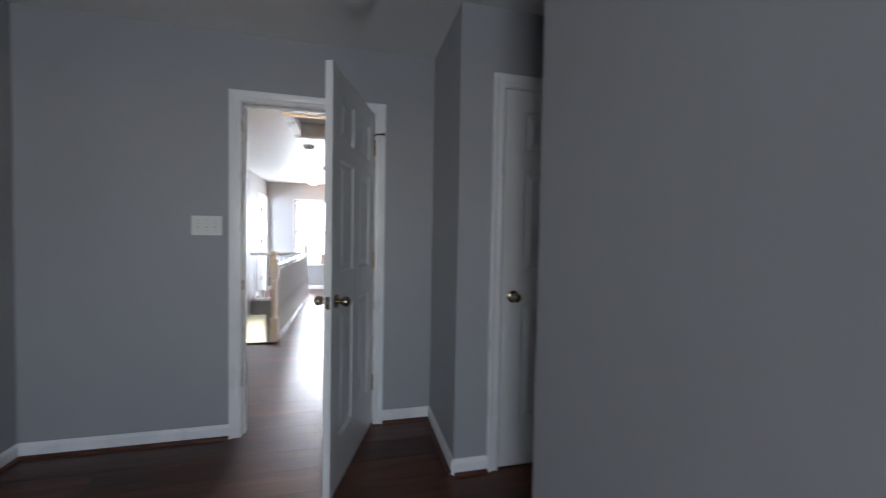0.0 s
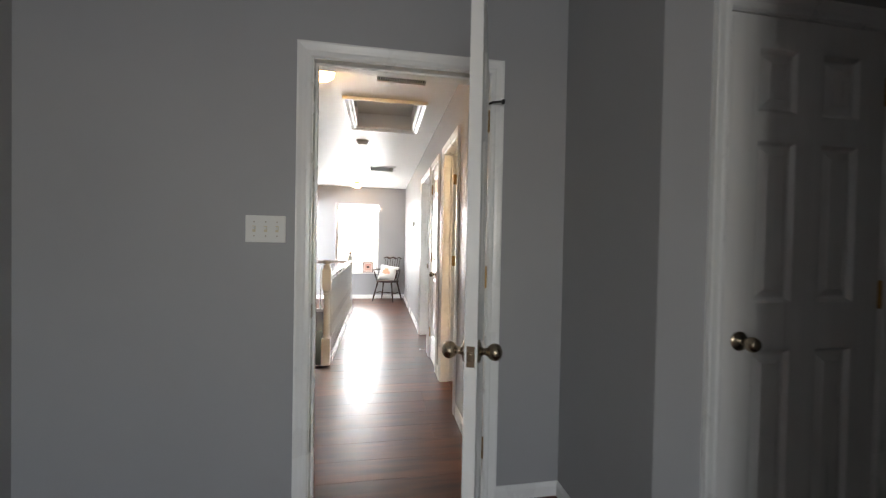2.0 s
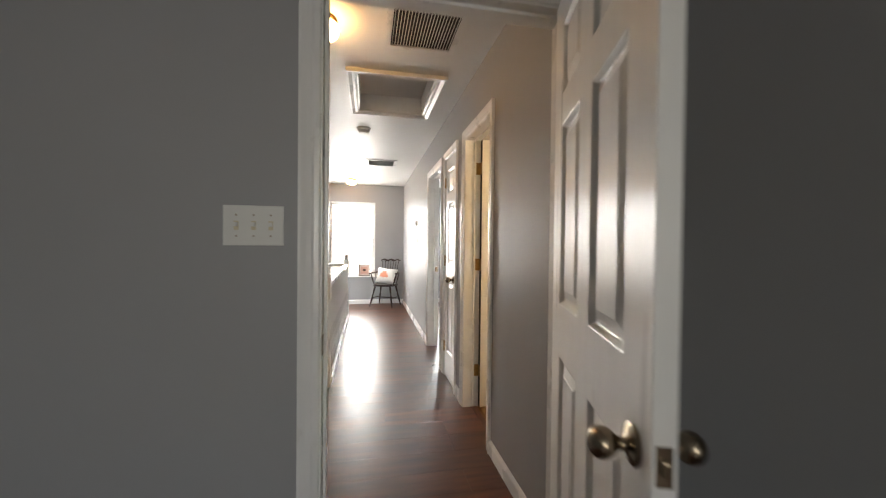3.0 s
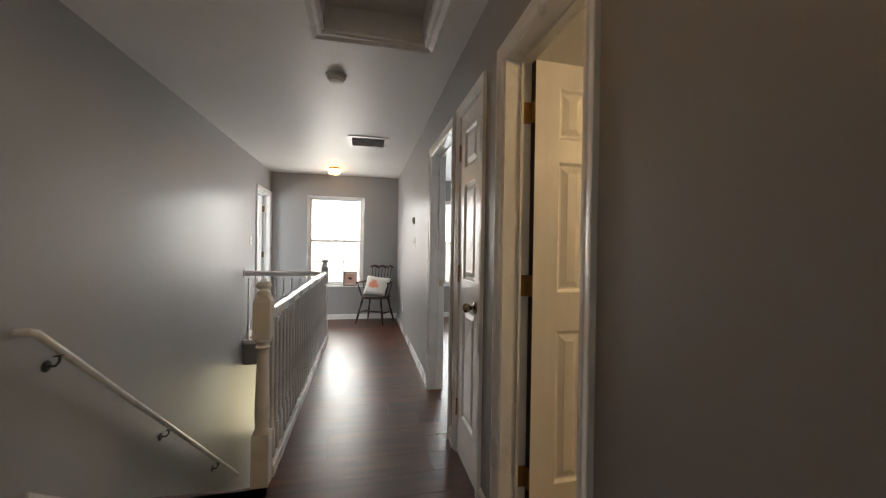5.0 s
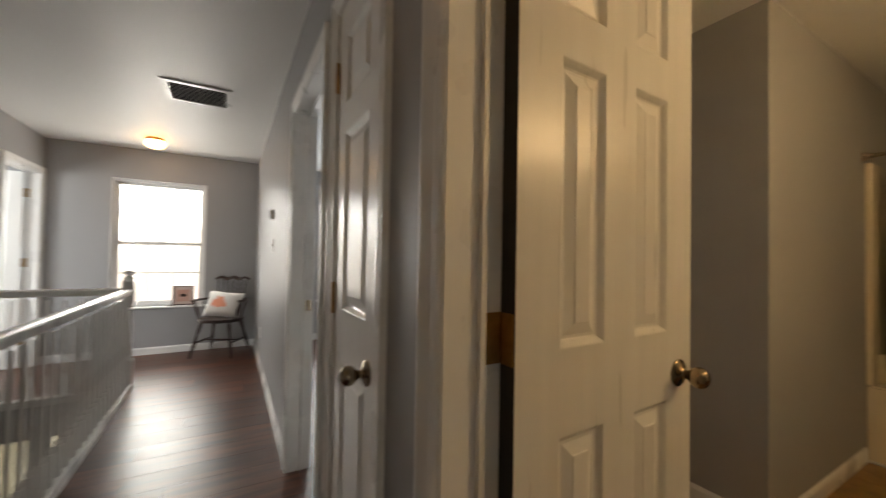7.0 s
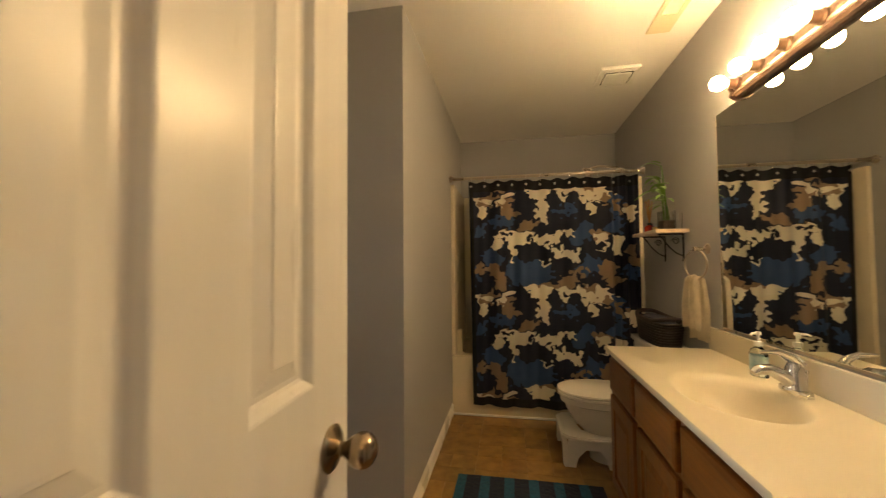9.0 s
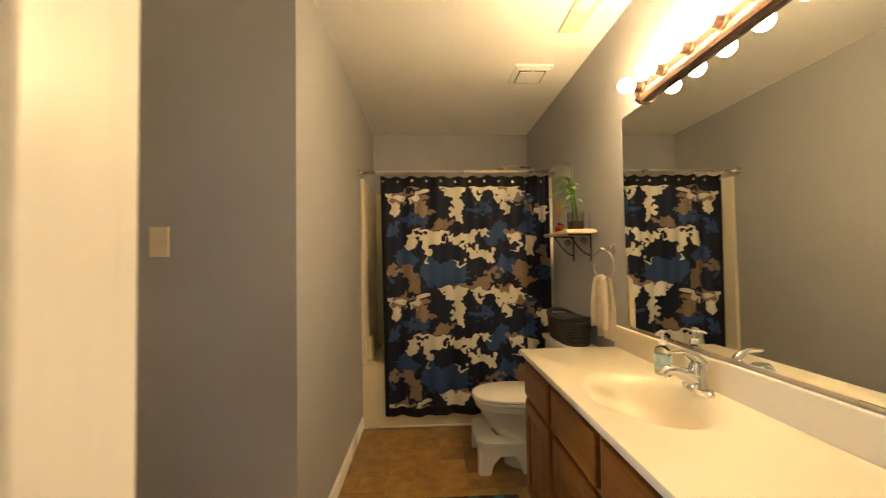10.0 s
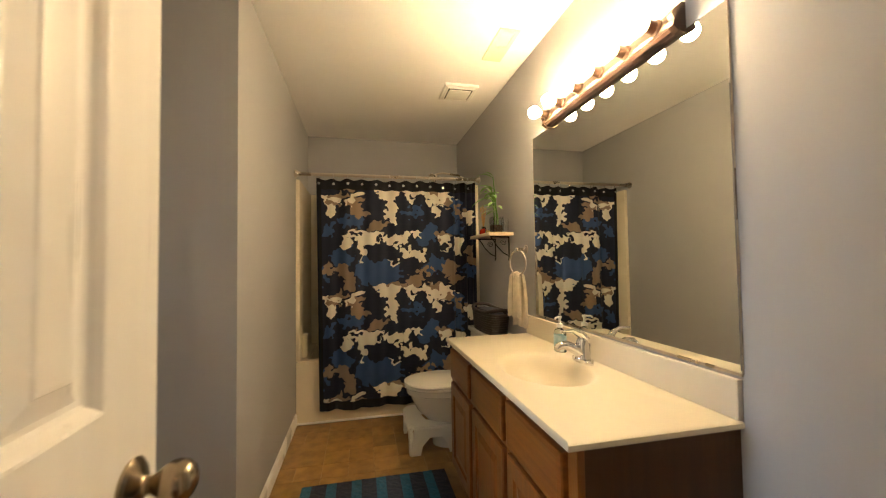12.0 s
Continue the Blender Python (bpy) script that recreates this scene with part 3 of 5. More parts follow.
rail_profile = [(-0.024, 0), (-0.029, 0.012), (-0.028, 0.026), (-0.031, 0.034), (-0.028, 0.048), (-0.016, 0.058), (0, 0.061), (0.016, 0.058), (0.028, 0.048),
                (0.031, 0.034), (0.028, 0.026), (0.029, 0.012), (0.024, 0)]
bal_profile = [(0.012, 0.0), (0.015, 0.004), (0.016, 0.02), (0.011, 0.03), (0.0125, 0.06), (0.012, 0.20), (0.0105, 0.50), (0.0085, 0.625)]


def balustrade(name, x0, y0, x1, y1, n, label):
    a, b = Vector((x0, y0, 0)), Vector((x1, y1, 0))
    w, ln = (b - a).normalized(), (b - a).length
    side = Vector((-w.y, w.x, 0))
    t = thing(name, Matrix.Translation(a), label, "railing")
    part("handrail", sweep(bmesh.new(), rail_profile, (0, 0, RAILZ - 0.061), side, (0, 0, 1), w, 0, ln), TRIM, t, smooth=True)
    part("bottom_rail", sweep(bmesh.new(), [(-0.034, 0.0), (-0.034, 0.020), (-0.028, 0.026), (0.028, 0.026), (0.034, 0.020), (0.034, 0.0)], (0, 0, 0.001), side, (0, 0, 1), w, 0, ln), TRIM, t)
    q = bmesh.new()
    box(q, -0.016, 0.016, -0.016, 0.016, 0.026, 0.19, 0.002)
    lathe(q, [(r, 0.19 + z) for r, z in bal_profile], 12)
    first = None
    for i in range(n):
        p = w * (ln * (i + 0.5) / n)
        if first is None:
            first = part("baluster", q, TRIM, t, smooth=True, m=Matrix.Translation(p))
        else:
            o = new("baluster", first.data)
            o.parent = t
            o.matrix_basis = Matrix.Translation(p)
    return t


balustrade("stair_railing", RX, 4.81, RX, SY1 - 0.065, 28, "white painted wooden stair railing with thin balusters")
far = balustrade("landing_railing", LX + 0.002, SY1 - 0.02, RX - 0.045, SY1 - 0.02, 9, "white painted wooden landing railing with thin balusters")
part("rosette", lathe(bmesh.new(), [(0.001, 0), (0.055, 0), (0.055, 0.010), (0.046, 0.016), (0.001, 0.018)], 28, pose(0, 0, RAILZ - 0.03, 0, 90, 0)), TRIM, far, smooth=True)

sk = part("trim_well_edge", box(bmesh.new(), -0.70, -0.688, SY0 + 0.02, SY1, -0.28, -0.002), TRIM)
tagged(sk, "white skirt board along the edge of the stairwell", "trim", kind="structure")
sk = part("trim_well_head", box(bmesh.new(), LX + 0.002, -0.70, SY1 - 0.022, SY1 - 0.004, -0.30, -0.03, 0.002), WALL)
tagged(sk, "grey fascia under the landing edge", "trim", kind="structure")
sk = part("trim_well_nosing", box(bmesh.new(), LX + 0.002, -0.70, SY1 - 0.06, SY1 + 0.03, -0.03, 0.0, 0.005), TRIM)
tagged(sk, "white nosing board along the landing edge", "trim", kind="structure")
sk = part("trim_floor_curb", box(bmesh.new(), RX + 0.034, RX + 0.052, 4.81, SY1 - 0.06, 0.0, 0.062, 0.003), TRIM)
tagged(sk, "white curb strip beside the railing foot", "trim", kind="structure")

st = thing("staircase", pose(0, SY0, 0), "brown wooden staircase with white risers going down", "staircase", kind="structure")
RISE, RUN, STEPS = 0.19, 0.243, 13
b = bmesh.new()
sweep(b, [(-0.03, -0.028), (-0.034, -0.014), (-0.028, -0.002), (0.0, 0.0), (0.10, 0.0), (0.10, -0.028)], (LX + 0.02, 0, 0.0), (0, -1, 0), (0, 0, 1), (1, 0, 0), 0, -0.72 - LX)
part("top_nosing", b, SHOE, st)
for i in range(STEPS):
    z = -RISE * (i + 1)
    part("riser", box(bmesh.new(), LX + 0.02, -0.70, RUN * i, RUN * i + 0.018, z, z + RISE - 0.028), TRIM, st)
    part("tread", box(bmesh.new(), LX + 0.02, -0.70, RUN * i + 0.018, RUN * (i + 1) + 0.03, z - 0.028, z, 0.006), SHOE, st)
sb = bmesh.new()
sweep(sb, [(0.0, 0.10), (0.0, -0.35), (3.16, -0.35 - 2.47), (3.16, 0.10 - 2.47)], (LX + 0.001, 0, 0), (0, 1, 0), (0, 0, 1), (1, 0, 0), 0, 0.017)
part("skirt_board", sb, TRIM, st)

hr = thing("wall_handrail", pose(LX + 0.06, 4.71, 0.815), "white painted round handrail on dark wall brackets", "handrail")
SL = -0.82
L2 = 2.75
part("rail", tube(bmesh.new(), [(-0.058, -0.045, 0.025), (-0.004, -0.045, 0.025), (0, -0.02, 0.015), (0, 0.06, -0.05)] + [(0, 0.06 + L2 * k / 6, -0.05 + SL * L2 * k / 6) for k in range(1, 7)], 0.0185, 14), TRIM, hr, smooth=True)
for yy in (0.12, 1.18, 2.2):
    z = -0.05 + SL * (yy - 0.06)
    b = bmesh.new()
    tube(b, [(-0.052, yy, z - 0.075), (-0.02, yy, z - 0.075), (-0.004, yy, z - 0.055), (0, yy, z - 0.02)], 0.006, 8)
    lathe(b, [(0.001, 0), (0.028, 0), (0.028, 0.004), (0.012, 0.008)], 16, pose(-0.0595, yy, z - 0.075, 0, 90, 0))
    box(b, -0.012, 0.012, yy - 0.03, yy + 0.03, z - 0.024, z - 0.020, 0.0, None)
    part("bracket", b, DARKMETAL, hr, "dark metal rail bracket", True)

# ---- hall: ceiling fittings ----
b = bmesh.new()
HT = [(0, 0), (0, 0.008), (0.012, 0.016), (0.03, 0.014), (0.055, 0.026), (0.070, 0.026), (0.070, 0)]
hatch = thing("attic_hatch", pose((HAT[0] + HAT[1]) / 2, (HAT[2] + HAT[3]) / 2, H), "white-trimmed attic hatch with a recessed board", "attic hatch", kind="structure")
hw, hd = (HAT[1] - HAT[0]) / 2, (HAT[3] - HAT[2]) / 2
for o, u, wv, ln in (((-hw, 0, 0), (-1, 0, 0), (0, 1, 0), hd), ((hw, 0, 0), (1, 0, 0), (0, 1, 0), hd), ((0, -hd, 0), (0, -1, 0), (1, 0, 0), hw), ((0, hd, 0), (0, 1, 0), (1, 0, 0), hw)):
    part("frame_trim", sweep(bmesh.new(), HT, o, u, (0, 0, -1), wv, lambda q, l=ln: -l - q, lambda q, l=ln: l + q), TRIM, hatch)
for x0, x1, y0, y1 in ((-hw, -hw + 0.012, -hd, hd), (hw - 0.012, hw, -hd, hd), (-hw + 0.012, hw - 0.012, -hd, -hd + 0.012), (-hw + 0.012, hw - 0.012, hd - 0.012, hd)):
    part("lining", box(bmesh.new(), x0, x1, y0, y1, 0.0, 0.168), TRIM, hatch)
part("hatch_panel", box(bmesh.new(), -hw + 0.014, hw - 0.014, -hd + 0.014, hd - 0.014, 0.135, 0.150), HATCHP, hatch)


def ceiling_grille(name, x0, x1, y0, y1, slats, along, tilt, label, paint, border=0.03, drop=0.012):
    g = thing(name, pose((x0 + x1) / 2, (y0 + y1) / 2, H), label, "vent")
    w, d = (x1 - x0) / 2, (y1 - y0) / 2
    part("frame", solid(bmesh.new(), -w, w, -d, d, -drop, -0.0005, [(-w + border, w - border, -d + border, d - border, -1, 1)]), paint, g)
    # Dark sheet stands for the unlit duct depth behind the slats.
    part("shade_backing", box(bmesh.new(), -w + border, w - border, -d + border, d - border, -0.003, -0.001), VOIDSHADE, g)
    span = (d if along == "x" else w) - border
    for i in range(slats):
        p = -span + 2 * span * (i + 0.5) / slats
        wd = span / slats * 0.30
        ln = (w if along == "x" else d) - border
        b = box(bmesh.new(), -ln, ln, -wd, wd, -0.0006, 0.0006)
        m = pose(0, p, -drop * 0.62, tilt) if along == "x" else pose(p, 0, -drop * 0.62, 0, 0, 90) @ pose(0, 0, 0, tilt)
        part("slat", b, paint, g, m=m)
    return g


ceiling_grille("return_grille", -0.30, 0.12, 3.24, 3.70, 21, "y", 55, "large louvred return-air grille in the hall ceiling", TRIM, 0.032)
ceiling_grille("supply_register", -0.43, 0.01, 6.82, 7.24, 12, "x", 40, "white square supply register in the hall ceiling", TRIM, 0.04)

sd = thing("smoke_detector", pose(-0.445, 5.40, H), "round off-white smoke detector on the hall ceiling", "smoke detector")
part("base", lathe(bmesh.new(), [(0.001, 0), (0.074, 0), (0.074, -0.010), (0.070, -0.013), (0.001, -0.013)], 32), PLASTIC, sd, smooth=True)
part("body", lathe(bmesh.new(), [(0.062, -0.013), (0.062, -0.030), (0.050, -0.036), (0.050, -0.044), (0.040, -0.050), (0.001, -0.052)], 32), PLASTIC, sd, smooth=True)
sd2 = thing("smoke_detector", pose(0.135, 2.03, H), "round off-white smoke detector on the bedroom ceiling", "smoke detector")
part("base", lathe(bmesh.new(), [(0.001, 0), (0.074, 0), (0.074, -0.010), (0.070, -0.013), (0.001, -0.013)], 32), PLASTIC, sd2, smooth=True)
part("body", lathe(bmesh.new(), [(0.062, -0.013), (0.060, -0.030), (0.048, -0.038), (0.001, -0.042)], 32), PLASTIC, sd2, smooth=True)


def flush_lamp(x, y, label):
    f = thing("ceiling_light", pose(x, y, H), label, "ceiling light", group="flush ceiling lights of the hall")
    part("pan", lathe(bmesh.new(), [(0.001, 0), (0.078, 0), (0.082, -0.010), (0.078, -0.022), (0.072, -0.024)], 32), BRASS, f, "brass ceiling pan", True)
    part("shade", lathe(bmesh.new(), [(0.072, -0.022), (0.086, -0.034), (0.092, -0.055), (0.084, -0.080), (0.058, -0.100), (0.025, -0.109), (0.001, -0.111)], 32), GLOBE, f, "glowing frosted glass shade", True)


flush_lamp(-0.70, 8.62, "small flush ceiling light with glowing frosted shade")
flush_lamp(-0.64, 3.50, "small flush ceiling light with glowing frosted shade")


# ---- switches ----
def plate(name, m, gangs, label, mat=PLASTIC, toggle=True):
    """A wall plate; local x along the wall, z up, y out of the wall is -y."""
    p = thing(name, m, label, "light switch" if toggle else "outlet")
    w = 0.070 + 0.046 * (gangs - 1)
    part("cover", box(bmesh.new(), -w / 2, w / 2, -0.006, 0, -0.0575, 0.0575, 0.0025), mat, p)
    for i in range(gangs):
        x = (i - (gangs - 1) / 2) * 0.046
        if toggle:
            part("slot", box(bmesh.new(), x - 0.006, x + 0.006, -0.0075, -0.006, -0.013, 0.013), IVORY, p)
            part("toggle", box(bmesh.new(), x - 0.0045, x + 0.0045, -0.016, -0.006, -0.003, 0.009, 0.001, None), mat, p)
            for z in (-0.03, 0.03):
                part("screw", lathe(bmesh.new(), [(0.001, 0), (0.0032, 0), (0.0025, 0.001), (0.001, 0.0012)], 10, pose(x, -0.006, z, 90)), BRUSHED, p)
        else:
            for z in (-0.02, 0.02):
                part("socket", lathe(bmesh.new(), [(0.001, 0), (0.016, 0), (0.016, 0.0015), (0.001, 0.002)], 16, pose(x, -0.006, z, 90)), mat, p)
    return p


plate("light_switch", pose(-0.711, WY, 1.292), 3, "white three-gang toggle switch plate beside the door")
plate("light_switch", pose(HX, 6.96, 1.295, 0, 0, -90), 1, "white single toggle switch on the hall wall")
plate("light_switch", pose(LX, 8.13, 1.30, 0, 0, 90), 1, "white single toggle switch by the far door")
plate("light_switch", pose(NX, 4.87, 1.325, 0, 0, -90), 1, "ivory single toggle switch in the bathroom nook", IVORY)
plate("outlet", pose(HX, 8.19, 0.36, 0, 0, -90), 1, "white duplex outlet low on the hall wall", PLASTIC, False)
th = thing("thermostat", pose(HX, 7.01, 1.555, 0, 0, -90), "small dark round thermostat on the hall wall", "thermostat")
part("ring", lathe(bmesh.new(), [(0.001, 0), (0.042, 0), (0.042, 0.014), (0.036, 0.020), (0.001, 0.021)], 28, pose(0, 0, 0, 90)), BRUSHED, th, smooth=True)
part("dial", lathe(bmesh.new(), [(0.001, 0.021), (0.033, 0.021), (0.031, 0.026), (0.001, 0.027)], 28, pose(0, 0, 0, 90)), BLACKRUB, th, "black dial", True)

b = bmesh.new()
ds = thing("door_stop", pose(HX - 0.013, 5.02, 0.05, 0, 0, -90), "small spring door stop on the hall baseboard", "door stop")
part("spring", tube(bmesh.new(), [(0.004 * math.cos(k), -0.075 * k / 60, 0.004 * math.sin(k)) for k in range(0, 61)], 0.0013, 6), BRUSHED, ds)
part("tip", lathe(bmesh.new(), [(0.001, 0), (0.008, 0), (0.008, 0.010), (0.001, 0.012)], 12, pose(0, -0.075, 0, 90)), PLASTIC, ds, "white rubber tip")

# ---- hall: chair, pillow, picture ----
CH = pose(-0.045, 8.92, 0, 0, 0, -26)
chair = thing("windsor_chair", CH, "dark-stained wooden comb-back armchair by the window wall", "chair")
b = bmesh.new()
seat = [(0.235 * math.copysign(abs(math.cos(a)) ** 0.75, math.cos(a)), 0.215 * math.copysign(abs(math.sin(a)) ** 0.75, math.sin(a))) for a in [2 * math.pi * k / 36 for k in range(36)]]
sweep(b, seat, (0, 0, 0.405), (1, 0, 0), (0, 1, 0), (0, 0, 1), 0, 0.036)
bmesh.ops.bevel(b, geom=[e for e in b.edges if abs(e.verts[0].co.z - e.verts[1].co.z) < 1e-4], offset=0.010, segments=3, affect="EDGES")
part("seat", b, CHAIRW, chair, smooth=True)


def turned(p0, p1, radii):
    p0, p1 = Vector(p0), Vector(p1)
    n = len(radii)
    return tube(bmesh.new(), [p0.lerp(p1, i / (n - 1)) for i in range(n)], list(radii), 12)


LEGR = (0.010, 0.013, 0.016, 0.019, 0.016, 0.011, 0.017, 0.019, 0.014)
feet = {}
for sx in (-1, 1):
    for sy in (-1, 1):
        top, bot = (sx * 0.155, sy * 0.14, 0.41), (sx * 0.235, sy * 0.225, 0.0)
        feet[sx, sy] = (Vector(bot), Vector(top))
        part("leg", turned(bot, top, LEGR), CHAIRW, chair, smooth=True)
mids = {k: a.lerp(c_, 0.42) for k, (a, c_) in feet.items()}
for sx in (-1, 1):
    part("stretcher", turned(mids[sx, -1], mids[sx, 1], (0.007, 0.009, 0.013, 0.009, 0.007)), CHAIRW, chair, smooth=True)
part("stretcher", turned(mids[-1, -1].lerp(mids[-1, 1], 0.5), mids[1, -1].lerp(mids[1, 1], 0.5), (0.007, 0.009, 0.013, 0.009, 0.007)), CHAIRW, chair, smooth=True)
armpts = [(-0.265, -0.14, 0.655), (-0.275, -0.02, 0.655), (-0.255, 0.09, 0.655)] + [(0.25 * math.cos(radians(a)), 0.03 + 0.185 * math.sin(radians(a)), 0.655 + 0.01 * math.sin(radians(a))) for a in range(150, 29, -15)] + [(0.255, 0.09, 0.655), (0.275, -0.02, 0.655), (0.265, -0.14, 0.655)]
part("arm_rail", tube(bmesh.new(), armpts, 0.017, 10, flat=0.7), CHAIRW, chair, smooth=True)
for sx in (-1, 1):
    part("arm_post", turned((sx * 0.205, -0.09, 0.435), (sx * 0.268, -0.11, 0.65), (0.009, 0.014, 0.017, 0.011, 0.009)), CHAIRW, chair, smooth=True)
    part("arm_spindle", turned((sx * 0.20, 0.06, 0.435), (sx * 0.262, 0.06, 0.65), (0.006, 0.008, 0.006)), CHAIRW, chair)
for k in range(7):
    a = (k - 3) / 3
    part("spindle", turned((a * 0.135, 0.165 - 0.03 * a * a, 0.435), (a * 0.175, 0.275 - 0.02 * a * a, 0.885), (0.006, 0.008, 0.007, 0.006, 0.005)), CHAIRW, chair, smooth=True)
cb = bmesh.new()
crest = []
for k in range(17):
    a = (k - 8) / 8
    crest.append((a * 0.208, 0.278 - 0.03 * a * a, 0.905 + 0.012 * math.cos(a * 9)))
tube(cb, crest, [0.012 + 0.018 * (1 - abs((k - 8) / 8) ** 3) + (0.008 if k in (0, 16) else 0) for k in range(17)], 12, flat=0.38)
part("crest_rail", cb, CHAIRW, chair, smooth=True)


def cushion(name, m, w, h, t, mat, label):
    """A stuffed square: swollen in the middle, with pinched corners."""
    bm = bmesh.new()
    n = 14
    for s in (-1, 1):
        g = [[None] * (n + 1) for _ in range(n + 1)]
        for i in range(n + 1):
            for k in range(n + 1):
                u, v = 2 * i / n - 1, 2 * k / n - 1
                puff = ((1 - u ** 4) * (1 - v ** 4)) ** 0.5
                pinch = 1 - 0.07 * (1 - abs(u * v)) * max(abs(u), abs(v)) ** 3
                wr = 0.006 * math.sin(7 * u + 3 * v) * puff
                g[i][k] = bm.verts.new((u * w / 2 * pinch, s * (t / 2 * puff + 0.001) + wr * 0.5, v * h / 2 * pinch))
        for i in range(n):
            for k in range(n):
                bm.faces.new((g[i][k], g[i + 1][k], g[i + 1][k + 1], g[i][k + 1]))
    bmesh.ops.remove_doubles(bm, verts=bm.verts, dist=0.0025)
    p = part(name, bm, mat, smooth=True, m=m)
    return tagged(p, label, "pillow")


pm = material("pillow_print", (0.78, 0.77, 0.76), 0.9, scale=5.0, bump=0.4, bump_scale=300)
nt = pm.node_tree
co = nt.nodes.new("ShaderNodeTexCoord")
gr = nt.nodes.new("ShaderNodeVectorMath")
gr.operation = "LENGTH"
mp = nt.nodes.new("ShaderNodeMapping")
mp.inputs["Scale"].default_value, mp.inputs["Location"].default_value = (9.0, 0.0, 12.0), (0.3, 0, -0.15)
nz = nt.nodes.new("ShaderNodeTexNoise")
nz.inputs["Scale"].default_value = 16
nt.links.new(co.outputs["Object"], mp.inputs[0])
nt.links.new(co.outputs["Object"], nz.inputs["Vector"])
nt.links.new(mp.outputs[0], gr.inputs[0])
sm = nt.nodes.new("ShaderNodeMath")
sm.operation = "MULTIPLY_ADD"
sm.inputs[1].default_value = 1.5
nt.links.new(nz.outputs["Fac"], sm.inputs[0])
nt.links.new(gr.outputs["Value"], sm.inputs[2])
cr = nt.nodes.new("ShaderNodeValToRGB")
cr.color_ramp.elements[0].position, cr.color_ramp.elements[0].color = 0.62, (0.80, 0.33, 0.22, 1)
cr.color_ramp.elements[1].position, cr.color_ramp.elements[1].color = 0.75, (0.78, 0.77, 0.76, 1)
dv = nt.nodes.new("ShaderNodeMath")
dv.operation = "MULTIPLY"
dv.inputs[1].default_value = 0.46
nt.links.new(sm.outputs[0], dv.inputs[0])
nt.links.new(dv.outputs[0], cr.inputs["Fac"])
nt.links.new(cr.outputs["Color"], nt.nodes["Principled BSDF"].inputs["Base Color"])
cushion("throw_pillow", CH @ pose(-0.01, 0.070, 0.590, -22, 5, 0), 0.42, 0.32, 0.13, pm, "white throw pillow with a coral print, leaning on the chair")

PICP = material("picture_print", (0.60, 0.30, 0.24), 0.5, scale=9, other=(0.62, 0.42, 0.35))
pic = thing("picture_frame", pose(-0.465, EY - 0.005, WZ0 + 0.003, -7, 0, 0), "small dark-framed coral picture leaning on the window sill", "picture")
pic_frame = part("frame", solid(bmesh.new(), -0.11, 0.11, -0.018, 0.0, 0, 0.235, [(-0.098, 0.098, -1, -0.004, 0.012, 0.223)]), CHAIRW, pic)
part("print", box(bmesh.new(), -0.098, 0.098, -0.007, -0.005, 0.012, 0.223), material("picture_mat", (0.66, 0.52, 0.46), 0.6), pic_frame, "cream mat")
part("image", box(bmesh.new(), -0.070, 0.070, -0.009, -0.0075, 0.045, 0.19), PICP, pic, "coral picture")
part("motif", lathe(bmesh.new(), [(0.001, 0), (0.028, 0), (0.026, 0.001), (0.001, 0.0012)], 20, pose(0.0, -0.0092, 0.12, 90) @ Matrix.Diagonal((1.25, 0.7, 1, 1))), CHAIRW, pic, "dark brown oval motif")

# ---- bathroom ----
VX0, VX1, VY, VT = 1.295, 2.555, 3.37, 0.785   # vanity
TX = 3.52         # tub front

van = thing("vanity_cabinet", pose(VX0, BY0, 0), "stained oak vanity cabinet with raised-panel doors and drawer fronts", "vanity cabinet")
VW, VD = VX1 - VX0, VY - BY0
b = bmesh.new()
solid(b, 0, VW, 0.0, VD - 0.02, 0.09, VT - 0.0205, [(0.30, 0.90, 0.03, VD - 0.05, 0.5, 1)])
part("body", b, SHADEDVENEER, van, "brown wood veneer, darkened for the shaded end")
part("toe_kick", box(bmesh.new(), 0.0, VW, 0.0, VD - 0.09, 0.0, 0.09), OAKH, van)
fronts = [(0.0, 0.045), (0.408, 0.452), (0.823, 0.867), (VW - 0.045, VW)]
for x0, x1 in fronts:
    part("stile", box(bmesh.new(), x0 + 0.0004, x1 - 0.0004, VD - 0.02, VD, 0.09, VT - 0.0215, 0.001), OAK, van)
for z0, z1 in ((0.09, 0.125), (0.555, 0.585), (VT - 0.056, VT - 0.0215)):
    for (a, a1), (c0, c1) in zip(fronts, fronts[1:]):
        part("rail", box(bmesh.new(), a1, c0, VD - 0.02, VD - 0.0005, z0, z1, 0.001), OAKH, van)


def panel_front(name, x0, x1, z0, z1, drawer):
    w, h = x1 - x0, z1 - z0
    bm = bmesh.new()
    if drawer:
        loops = []
        for inset, y in ((0.0, 0.0), (0.0, 0.014), (0.003, 0.019), (0.012, 0.021), (0.018, 0.022)):
            loops.append([bm.verts.new(p) for p in ((inset, y, inset), (w - inset, y, inset), (w - inset, y, h - inset), (inset, y, h - inset))])
    else:
        loops = []
        for inset, y in ((0.0, 0.0), (0.0, 0.013), (0.005, 0.018), (0.055, 0.019), (0.060, 0.011), (0.070, 0.010), (0.098, 0.017)):
            loops.append([bm.verts.new(p) for p in ((inset, y, inset), (w - inset, y, inset), (w - inset, y, h - inset), (inset, y, h - inset))])
    for a, c_ in zip(loops, loops[1:]):
        for q in range(4):
            bm.faces.new((a[q], a[(q + 1) % 4], c_[(q + 1) % 4], c_[q]))
    bm.faces.new(loops[-1])
    bm.faces.new(loops[0][::-1])
    return part(name, bm, OAKH if drawer else OAK, van, m=pose(x0, VD + 0.0005, z0))


